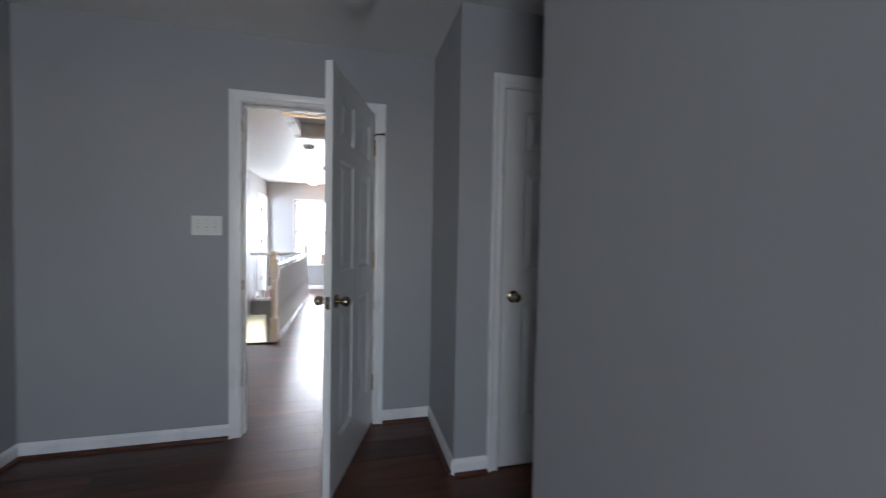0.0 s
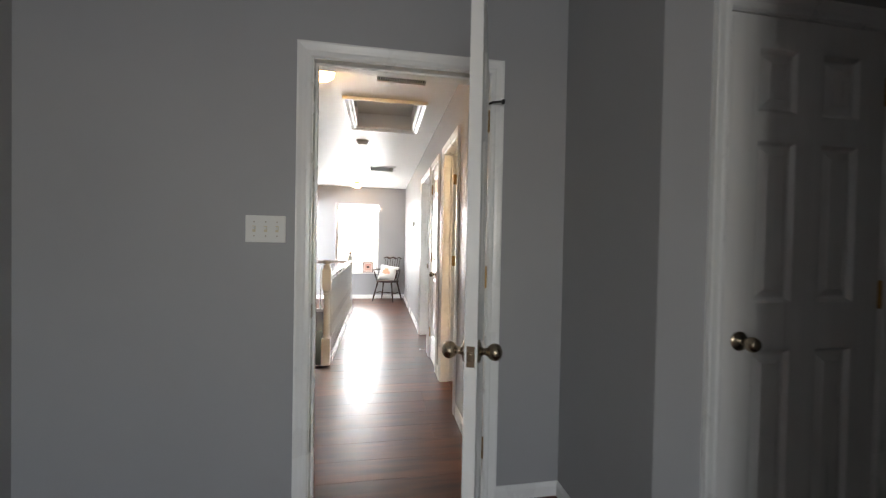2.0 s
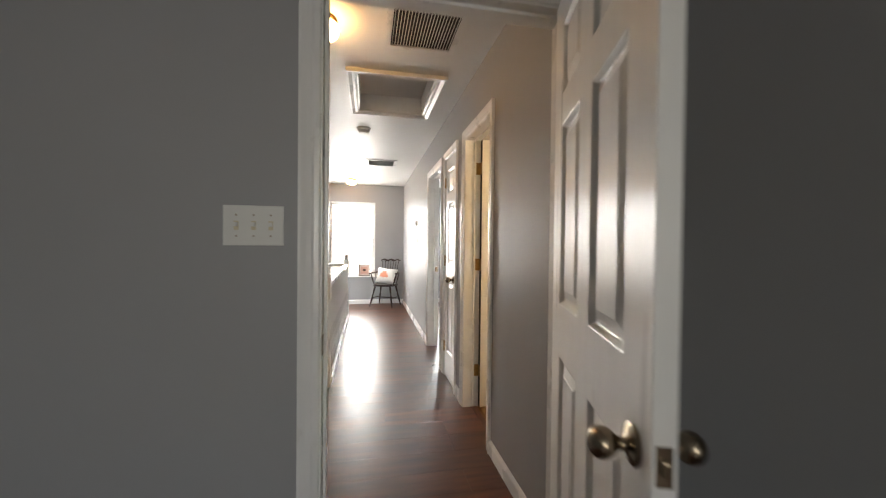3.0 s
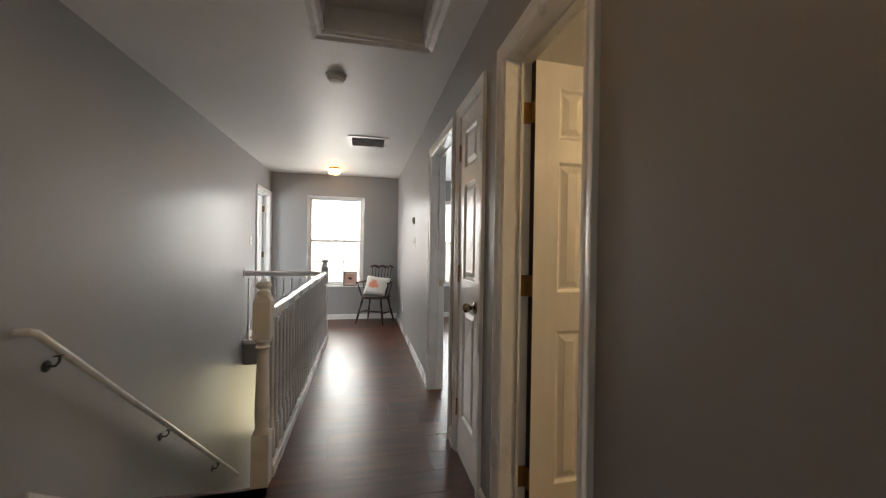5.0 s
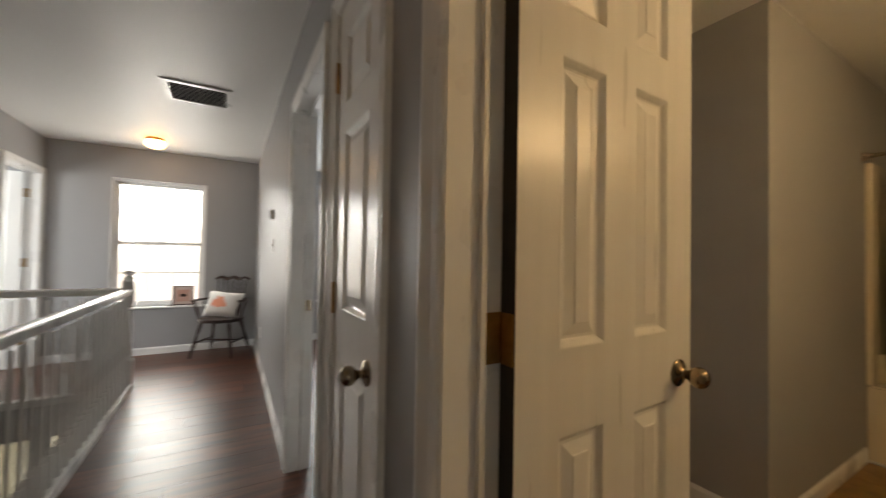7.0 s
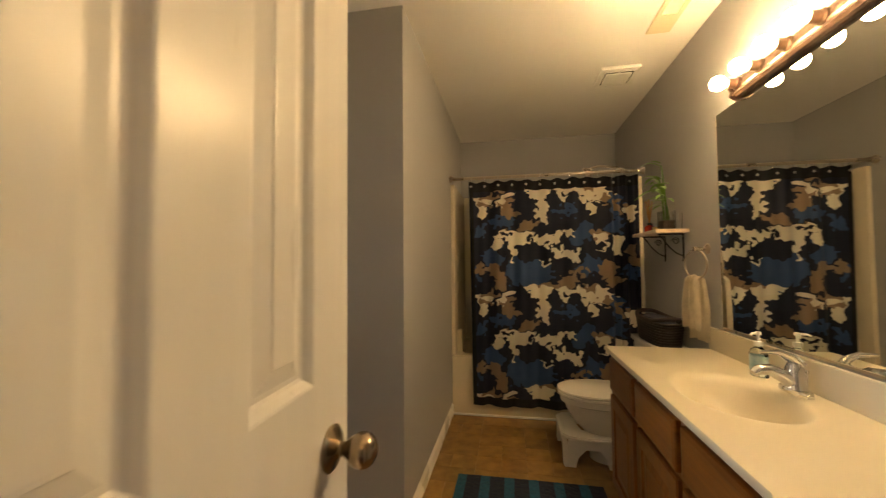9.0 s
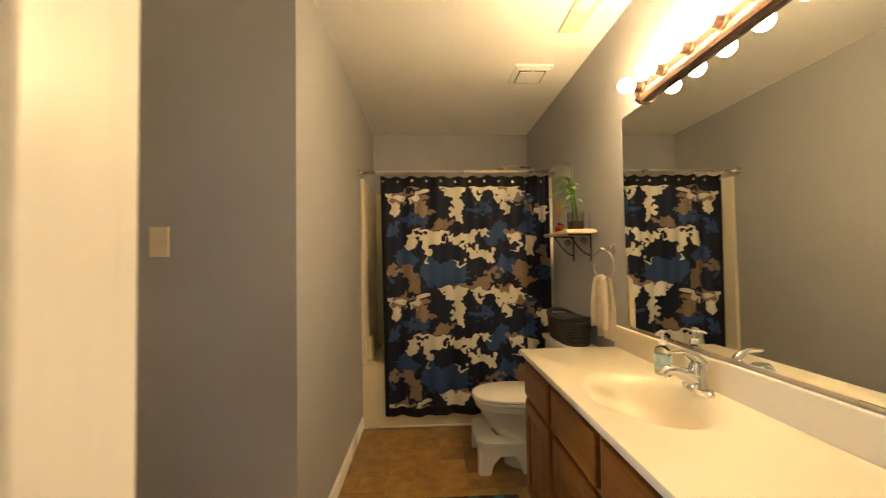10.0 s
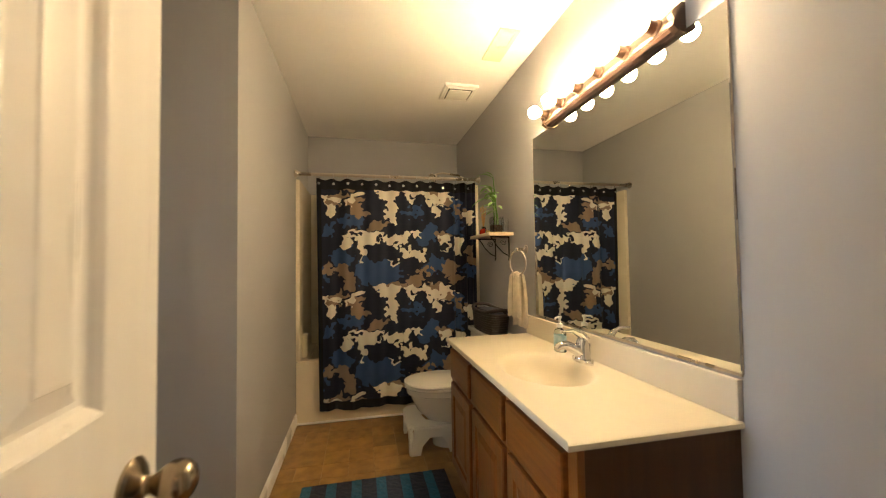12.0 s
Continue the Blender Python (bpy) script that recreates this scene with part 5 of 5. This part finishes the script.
part("shower_head", lathe(bmesh.new(), [(0.010, 0), (0.016, 0.012), (0.042, 0.040), (0.047, 0.058), (0.001, 0.061)], 20, pose(0.30, 0.30, 2.015, -125)), BRUSHED, tub, "nickel shower head", True)

rod = thing("curtain_rod", pose(TX - 0.040, BY0, 1.905), "brushed nickel shower curtain rod across the tub", "curtain rod")
part("tube", tube(bmesh.new(), [(0, 0.004, 0), (0, TLN * 0.35, 0), (0, TLN - 0.004, 0)], 0.0125, 14), BRUSHED, rod, smooth=True)
for y, s in ((0.001, -90), (TLN - 0.001, 90)):
    part("flange", lathe(bmesh.new(), [(0.001, 0), (0.030, 0), (0.031, 0.006), (0.024, 0.018), (0.017, 0.030), (0.016, 0.045)], 24, pose(0, y, 0, s)), BRUSHED, rod, smooth=True)

# camouflage cloth: navy, blue, taupe and cream patches with a dark border
cm = bpy.data.materials.new("camouflage_cloth")
cm.use_nodes = True
nt = cm.node_tree
N_, L_ = nt.nodes, nt.links
pb = N_["Principled BSDF"]
pb.inputs["Roughness"].default_value = 0.75
uvn = N_.new("ShaderNodeUVMap")


# the print, in centimetres of flat cloth seen from the room: x to the right, y down; it repeats every 78 cm
REP = 78.0
split_, plane_ = N_.new("ShaderNodeSeparateXYZ"), N_.new("ShaderNodeCombineXYZ")
L_.new(uvn.outputs[0], split_.inputs[0])
for axis_, gain_, off_ in (("X", -86.3, 122.0), ("Y", -100.0, 170.0)):
    lin_ = N_.new("ShaderNodeMath")
    lin_.operation = "MULTIPLY_ADD"
    lin_.inputs[1].default_value, lin_.inputs[2].default_value = gain_, off_
    L_.new(split_.outputs[axis_], lin_.inputs[0])
    L_.new(lin_.outputs[0], plane_.inputs[axis_])


def vec(op, a, b):
    n_ = N_.new("ShaderNodeVectorMath")
    n_.operation = op
    for k_, q_ in enumerate((a, b)):
        if isinstance(q_, tuple):
            n_.inputs[k_].default_value = q_
        elif q_ is not None:
            L_.new(q_, n_.inputs[k_])
    return n_


def ragged(place, scale, amount):
    """Shifts a place by noise that closes on itself after one repeat, for torn outlines."""
    sp_, lo_ = N_.new("ShaderNodeSeparateXYZ"), N_.new("ShaderNodeCombineXYZ")
    L_.new(plane_.outputs[0], sp_.inputs[0])
    L_.new(sp_.outputs["X"], lo_.inputs["X"])
    for func_, axis_ in (("COSINE", "Y"), ("SINE", "Z")):
        turn_, wave_, size_ = (N_.new("ShaderNodeMath") for _ in range(3))
        turn_.operation, wave_.operation, size_.operation = "MULTIPLY", func_, "MULTIPLY"
        turn_.inputs[1].default_value, size_.inputs[1].default_value = 2 * math.pi / REP, REP / (2 * math.pi)
        L_.new(sp_.outputs["Y"], turn_.inputs[0])
        L_.new(turn_.outputs[0], wave_.inputs[0])
        L_.new(wave_.outputs[0], size_.inputs[0])
        L_.new(size_.outputs[0], lo_.inputs[axis_])
    t_ = N_.new("ShaderNodeTexNoise")
    t_.inputs["Scale"].default_value, t_.inputs["Detail"].default_value, t_.inputs["Roughness"].default_value = scale, 0.0, 0.5
    L_.new(lo_.outputs[0], t_.inputs["Vector"])
    mid_ = vec("SUBTRACT", t_.outputs["Color"], (0.5, 0.5, 0.5))
    return vec("ADD", place, vec("MULTIPLY", mid_.outputs[0], (amount, amount, 0.0)).outputs[0]).outputs[0]


torn = ragged(ragged(plane_.outputs[0], 0.13, 10.0), 0.29, 9.0)


def patches(spots):
    """How far the nearest of some oval spots (x, y, half width, half height) is, 1 on its rim."""
    near = None
    for x_, y_, a_, b_ in spots:
        d_ = vec("WRAP", vec("SUBTRACT", torn, (x_, y_, 0.0)).outputs[0], (500.0, REP / 2, 1.0))
        d_.inputs[2].default_value = (-500.0, -REP / 2, -1.0)
        q_ = vec("LENGTH", vec("MULTIPLY", d_.outputs[0], (1.0 / a_, 1.0 / b_, 0.0)).outputs[0], None).outputs["Value"]
        if near is None:
            near = q_
        else:
            m_ = N_.new("ShaderNodeMath")
            m_.operation = "MINIMUM"
            L_.new(near, m_.inputs[0])
            L_.new(q_, m_.inputs[1])
            near = m_.outputs[0]
    return near


def over(base, color, dist):
    st_ = N_.new("ShaderNodeMath")
    st_.operation = "LESS_THAN"
    st_.inputs[1].default_value = 1.0
    L_.new(dist, st_.inputs[0])
    mx = N_.new("ShaderNodeMix")
    mx.data_type = "RGBA"
    L_.new(st_.outputs[0], mx.inputs[0])
    if isinstance(base, tuple):
        mx.inputs[6].default_value = (*base, 1)
    else:
        L_.new(base, mx.inputs[6])
    mx.inputs[7].default_value = (*color, 1)
    return mx.outputs[2]


NAVYP, BLUEP, TANP, CREAMP = (0.009, 0.015, 0.042), (0.040, 0.092, 0.235), (0.35, 0.245, 0.18), (0.90, 0.84, 0.73)
BLUES = [(71, 19, 9, 5), (22, 25, 9, 5), (43, 66, 17, 11), (35, 58, 7, 6), (85, 35, 11, 5), (78, 41, 5, 4), (88, 61, 11, 7), (15, 52, 7, 8),
         (107, 16, 5, 9), (7, 33, 4, 5), (116, 66, 4, 6), (3, 68, 3, 6), (104, 30, 6, 5)]
TANS = [(25, 13, 6, 7), (32, 20, 6, 2.6), (43, 27, 7, 3.5), (32, 33, 8, 2.6), (95, 36, 7, 3.5), (17, 65, 9, 6), (6, 62, 4, 3.5), (21, 73, 5, 5), (58, 77, 12, 4.5),
        (72, 71, 6, 5), (80, 66, 5, 3.5), (100, 64, 8, 6), (105, 73, 5, 5), (87, 79, 11, 3.2), (110, 18, 3, 6), (118, 52, 3, 9), (13, 5, 5, 4)]
CREAMS = [(50, 3, 11, 6), (54, 15, 5.5, 11), (6, 16, 3.5, 6), (8, 9, 6, 2.6), (97, 7, 9, 6), (90, 17, 2.4, 5), (34, 37, 13, 6.5), (20, 41, 3.5, 6.5), (31, 48, 4, 6.5),
          (57, 39, 11, 3.6), (65, 37, 3.4, 6.5), (58, 46, 2.6, 4), (73, 34, 4, 2.2), (97, 41, 5, 6.5), (64, 51, 4, 3.6), (74, 51, 7, 3), (74, 78, 9, 3.4), (69, 6, 3.2, 6)]
c1 = over(NAVYP, BLUEP, patches(BLUES))
c2 = over(c1, TANP, patches(TANS))
c3 = over(c2, CREAMP, patches(CREAMS + [(85, 5, 4.5, 6), (26, 82, 6, 2), (22, 86, 3, 5), (108, 44, 3.5, 7), (116, 22, 3, 6), (56, 58, 4, 1.6)]))
c3 = over(c3, TANP, patches([(99, 10, 5, 3.5), (9, 12, 4, 3)]))
c3 = over(c3, NAVYP, patches([(44, 37.5, 2.2, 2.8), (46, 50, 11, 7), (38, 9, 7.5, 9), (62, 5, 5, 2.4), (63, 14, 5, 2.4), (61, 21, 4, 2), (66, 27, 9, 6), (26, 36, 3.4, 1.6), (95, 44, 4, 1.6)]))
L_.new(c3, pb.inputs["Base Color"])
wv_ = N_.new("ShaderNodeTexNoise")
wv_.inputs["Scale"].default_value = 600
L_.new(uvn.outputs[0], wv_.inputs["Vector"])
bp_ = N_.new("ShaderNodeBump")
bp_.inputs["Strength"].default_value, bp_.inputs["Distance"].default_value = 0.15, 0.001
L_.new(wv_.outputs["Fac"], bp_.inputs["Height"])
L_.new(bp_.outputs[0], pb.inputs["Normal"])
HEM = material("dark_hem", (0.006, 0.007, 0.012), 0.8, vary=0.1, scale=30)

cur = thing("shower_curtain", pose(TX - 0.052, BY0, 0), "navy, blue, tan and cream camouflage shower curtain", "shower curtain")
CY0, CY1, CZ0, CZ1 = 0.055, 1.315, 0.105, 1.872


def cloth(u, v):
    """A point of the hanging cloth; u along the rod, v up."""
    fall = 1 - 0.45 * v
    x = 0.020 * math.sin(u * 41) * (0.4 + 0.6 * u) * fall + 0.012 * math.sin(u * 17 + 1 + 0.8 * v) + 0.007 * math.sin(u * 83 + 2 * v)
    if u < 0.16:
        x += 0.022 * math.sin((0.16 - u) * 160) * fall
    sag = 0.014 * (1 - math.cos(u * 2 * math.pi * 11)) / 2 * max(0, (v - 0.9) * 10)
    y = CY0 + (CY1 - CY0) * u - 0.02 * (1 - v) * (1 if u > 0.9 else 0) * (u - 0.9) * 10
    return (-x - 0.012, y, CZ0 + (CZ1 - CZ0) * v - sag)


def cloth_patch(u0, u1, v0, v1, nu, nv):
    bm = bmesh.new()
    uvl = bm.loops.layers.uv.new("UVMap")
    g = {}
    for i in range(nu + 1):
        for k in range(nv + 1):
            u, v = u0 + (u1 - u0) * i / nu, v0 + (v1 - v0) * k / nv
            g[i, k] = (bm.verts.new(cloth(u, v)), (u * 1.45, v * 1.78))
    for i in range(nu):
        for k in range(nv):
            f = bm.faces.new([g[q][0] for q in ((i, k), (i + 1, k), (i + 1, k + 1), (i, k + 1))])
            for lp, q in zip(f.loops, ((i, k), (i + 1, k), (i + 1, k + 1), (i, k + 1))):
                lp[uvl].uv = g[q][1]
    bmesh.ops.solidify(bm, geom=bm.faces[:], thickness=0.0015)
    return bm


part("cloth", cloth_patch(0.0, 0.972, 0.036, 0.955, 180, 24), cm, cur, smooth=True)
hem = part("top_hem", cloth_patch(0.0, 1.0, 0.955, 1.0, 200, 4), HEM, cur, "near-black top hem", True)
part("bottom_hem", cloth_patch(0.0, 1.0, 0.0, 0.036, 180, 3), HEM, cur, "near-black bottom hem", True)
part("side_hem", cloth_patch(0.972, 1.0, 0.036, 0.955, 8, 24), HEM, cur, "near-black side hem", True)
for k in range(12):
    u = (k + 0.5) / 11.5 * 0.985 if k < 11 else 0.985
    x, y, z = cloth(min(u, 0.985), 0.985)
    part("curtain_ring", tube(bmesh.new(), [(0.013 + 0.024 * math.cos(radians(a)), y, 1.897 + 0.032 * math.sin(radians(a)) - 0.012) for a in range(0, 360, 20)], 0.0022, 8, closed=True), CHROME, cur, "chrome curtain ring", True)
    part("grommet", lathe(bmesh.new(), [(0.005, 0), (0.010, 0), (0.010, 0.003), (0.005, 0.003)], 16, pose(x - 0.002, y, z - 0.012, 0, -90, 0)), CHROME, hem, "chrome grommet")

# rug
rug = thing("bath_mat", pose(0, 0, 0), "navy and teal striped plush bath mat on the floor", "rug")
NAVY = material("navy_plush", (0.012, 0.016, 0.04), 0.95, vary=0.3, scale=60, bump=1.0, bump_scale=300)
TEAL = material("teal_plush", (0.011, 0.085, 0.155), 0.95, vary=0.25, scale=60, bump=1.0, bump_scale=300)
RX0, RX1, RY0, RY1 = 1.82, 2.665, 3.40, 4.19
rug.matrix_basis = pose(RX0, RY0, 0, 0, 0, 0)
period = (RY1 - RY0) / 6
stripes = [(period * k + o, period * k + o + w_) for k in range(6) for o, w_ in ((0.0, 0.6 * period), (0.6 * period, 0.4 * period))]
rnd = random.Random(9)
for k, (y0, y1) in enumerate(stripes):
    b = bmesh.new()
    nx, ny = 60, 4
    g = [[b.verts.new(((RX1 - RX0) * i / nx, y0 + (y1 - y0) * j / ny, 0.012 + rnd.uniform(-0.002, 0.002) - (0.008 if i in (0, nx) or (k == 0 and j == 0) or (k == len(stripes) - 1 and j == ny) else 0))) for j in range(ny + 1)] for i in range(nx + 1)]
    for i in range(nx):
        for j in range(ny):
            b.faces.new((g[i][j], g[i + 1][j], g[i + 1][j + 1], g[i][j + 1]))
    ex = bmesh.ops.extrude_face_region(b, geom=b.faces[:])
    for v_ in ex["geom"]:
        if isinstance(v_, bmesh.types.BMVert):
            v_.co.z = 0.001
    part("stripe", b, TEAL if k % 2 else NAVY, rug)

# bath ceiling fittings
fan = thing("exhaust_fan", pose(3.030, 3.182, H), "cream plastic exhaust fan grille in the bath ceiling", "exhaust fan")
part("cover", box(bmesh.new(), -0.12, 0.12, -0.12, 0.12, -0.022, -0.0005, 0.008), PLASTIC, fan)
part("grille_frame", solid(bmesh.new(), -0.100, 0.100, -0.100, 0.100, -0.030, -0.0222, [(-0.088, 0.088, -0.088, 0.088, -1, 1)]), PLASTIC, fan)
# Slot shadow painted as a dark sheet round the centre plate.
part("slot_shadow", box(bmesh.new(), -0.087, 0.087, -0.087, 0.087, -0.0232, -0.0222), VOIDSHADE, fan, "dark sheet for the shadow in the slots")
part("centre_plate", box(bmesh.new(), -0.066, 0.078, -0.078, 0.078, -0.031, -0.0235, 0.002), PLASTIC, fan)
part("rib", box(bmesh.new(), -0.087, -0.067, -0.006, 0.006, -0.030, -0.0235), PLASTIC, fan)
reg = thing("ceiling_register", pose(2.435, 3.092, H), "long cream ceiling register with fine louvres", "vent")
part("frame", solid(bmesh.new(), -0.155, 0.155, -0.058, 0.058, -0.008, -0.0005, [(-0.13, 0.0, -0.036, 0.036, -1, 1)]), IVORY, reg)
# Dark sheet in place of the register's shaded duct.
part("shade_backing", box(bmesh.new(), -0.129, -0.001, -0.035, 0.035, -0.002, -0.0008), VOIDSHADE, reg)
for k in range(14):
    part("slat", box(bmesh.new(), -0.0025, 0.0025, -0.035, 0.035, -0.0006, 0.0006), IVORY, reg, m=pose(-0.125 + 0.0092 * k, 0, -0.005, 0, 35, 0))


# ---- floors: planks and tiles, piece by piece ----
def plank_mesh(ln, wd):
    bm = bmesh.new()
    box(bm, 0.0003, ln - 0.0003, 0.0003, wd - 0.0003, -0.012, 0.0)
    e = [q for q in bm.edges if q.verts[0].co.z > -0.001 and q.verts[1].co.z > -0.001]
    bmesh.ops.bevel(bm, geom=e, offset=0.0007, segments=1, affect="EDGES")
    bmesh.ops.recalc_face_normals(bm, faces=bm.faces)
    me = bpy.data.meshes.new("plank")
    bm.to_mesh(me)
    bm.free()
    me.materials.append(PLANK)
    return me


cache = {}


def planks(floor, x0, x1, y0, y1, seed):
    r_ = random.Random(seed)
    wd, full = 0.19, 1.21
    y = y0
    while y < y1 - 0.01:
        w = min(wd, y1 - y)
        x = x0 - r_.choice((0.15, 0.35, 0.55, 0.75, 0.95))
        while x < x1:
            a, c_ = max(x, x0), min(x + full, x1)
            if c_ - a > 0.03:
                key = (round(c_ - a, 2), round(w, 2))
                if key not in cache:
                    cache[key] = plank_mesh(c_ - a, w)
                o = new("plank", cache[key])
                o.parent = floor
                o.matrix_basis = pose(a, y, 0)
            x += full
        y += wd


fl = thing("floor_bedroom", pose(0, 0, 0), "dark red-brown laminate plank floor of the bedroom", "floor", kind="structure")
planks(fl, -2.8, 0.655, -2.4, 1.0, 5)
planks(fl, -2.8, 1.9, 1.0, 2.63, 1)
fl = thing("floor_hall", pose(0, 0, 0), "dark red-brown laminate plank floor of the hall", "floor", kind="structure")
planks(fl, LX, HX + 0.07, 2.63, 4.72, 2)
planks(fl, -0.70, HX + 0.07, 4.72, 7.95, 3)
planks(fl, LX, HX + 0.07, 7.95, EY, 4)
fl = thing("floor_far_bedroom", pose(0, 0, 0), "dark red-brown laminate plank floor of the far bedroom", "floor", kind="structure")
planks(fl, HX + 0.07, 2.6, 5.1, EY, 6)
fl = thing("floor_west_room", pose(0, 0, 0), "dark red-brown laminate plank floor of the west room", "floor", kind="structure")
planks(fl, -4.0, LX, 7.9, EY, 7)

tf = thing("floor_bath", pose(0, 0, 0), "tan stone-look vinyl tile floor of the bathroom", "floor", kind="structure")
tile_cache = {}


def tile(x, y, w, d):
    key = (round(w, 3), round(d, 3))
    if key not in tile_cache:
        bm = bmesh.new()
        box(bm, 0.0006, w - 0.0006, 0.0006, d - 0.0006, -0.010, -0.002)
        e = [q for q in bm.edges if q.verts[0].co.z > -0.003 and q.verts[1].co.z > -0.003]
        bmesh.ops.bevel(bm, geom=e, offset=0.0007, segments=1, affect="EDGES")
        me = bpy.data.meshes.new("tile")
        bmesh.ops.recalc_face_normals(bm, faces=bm.faces)
        bm.to_mesh(me)
        bm.free()
        me.materials.append(TILE)
        tile_cache[key] = me
    o = new("tile", tile_cache[key])
    o.parent = tf
    o.matrix_basis = pose(x, y, 0)


U = 0.152
for i in range(10):
    for j in range(8):
        # each 2 x 2 block: one large tile or a mix of halves and quarters
        x, y = 0.46 + 2 * U * i, BY0 + 2 * U * j
        if x + 2 * U > TX + 0.1 or (y > BY1 and x > NX):
            continue
        kind_ = (i * 3 + j * 5 + i * j) % 4
        if kind_ == 0:
            tile(x, y, 2 * U, 2 * U)
        elif kind_ == 1:
            tile(x, y, U, 2 * U), tile(x + U, y, U, U), tile(x + U, y + U, U, U)
        elif kind_ == 2:
            tile(x, y, 2 * U, U), tile(x, y + U, U, U), tile(x + U, y + U, U, U)
        else:
            tile(x, y, U, U), tile(x + U, y, U, 2 * U), tile(x, y + U, U, U)
part("tile_bed", box(bmesh.new(), HX + 0.07, TX, BY0, 5.0, -0.0135, -0.0085), GROUT, tf)
part("threshold", box(bmesh.new(), HX + 0.062, HX + 0.10, BDY, BDY + BDW, -0.003, 0.005, 0.002), SHOE, tf, "dark wood threshold strip")
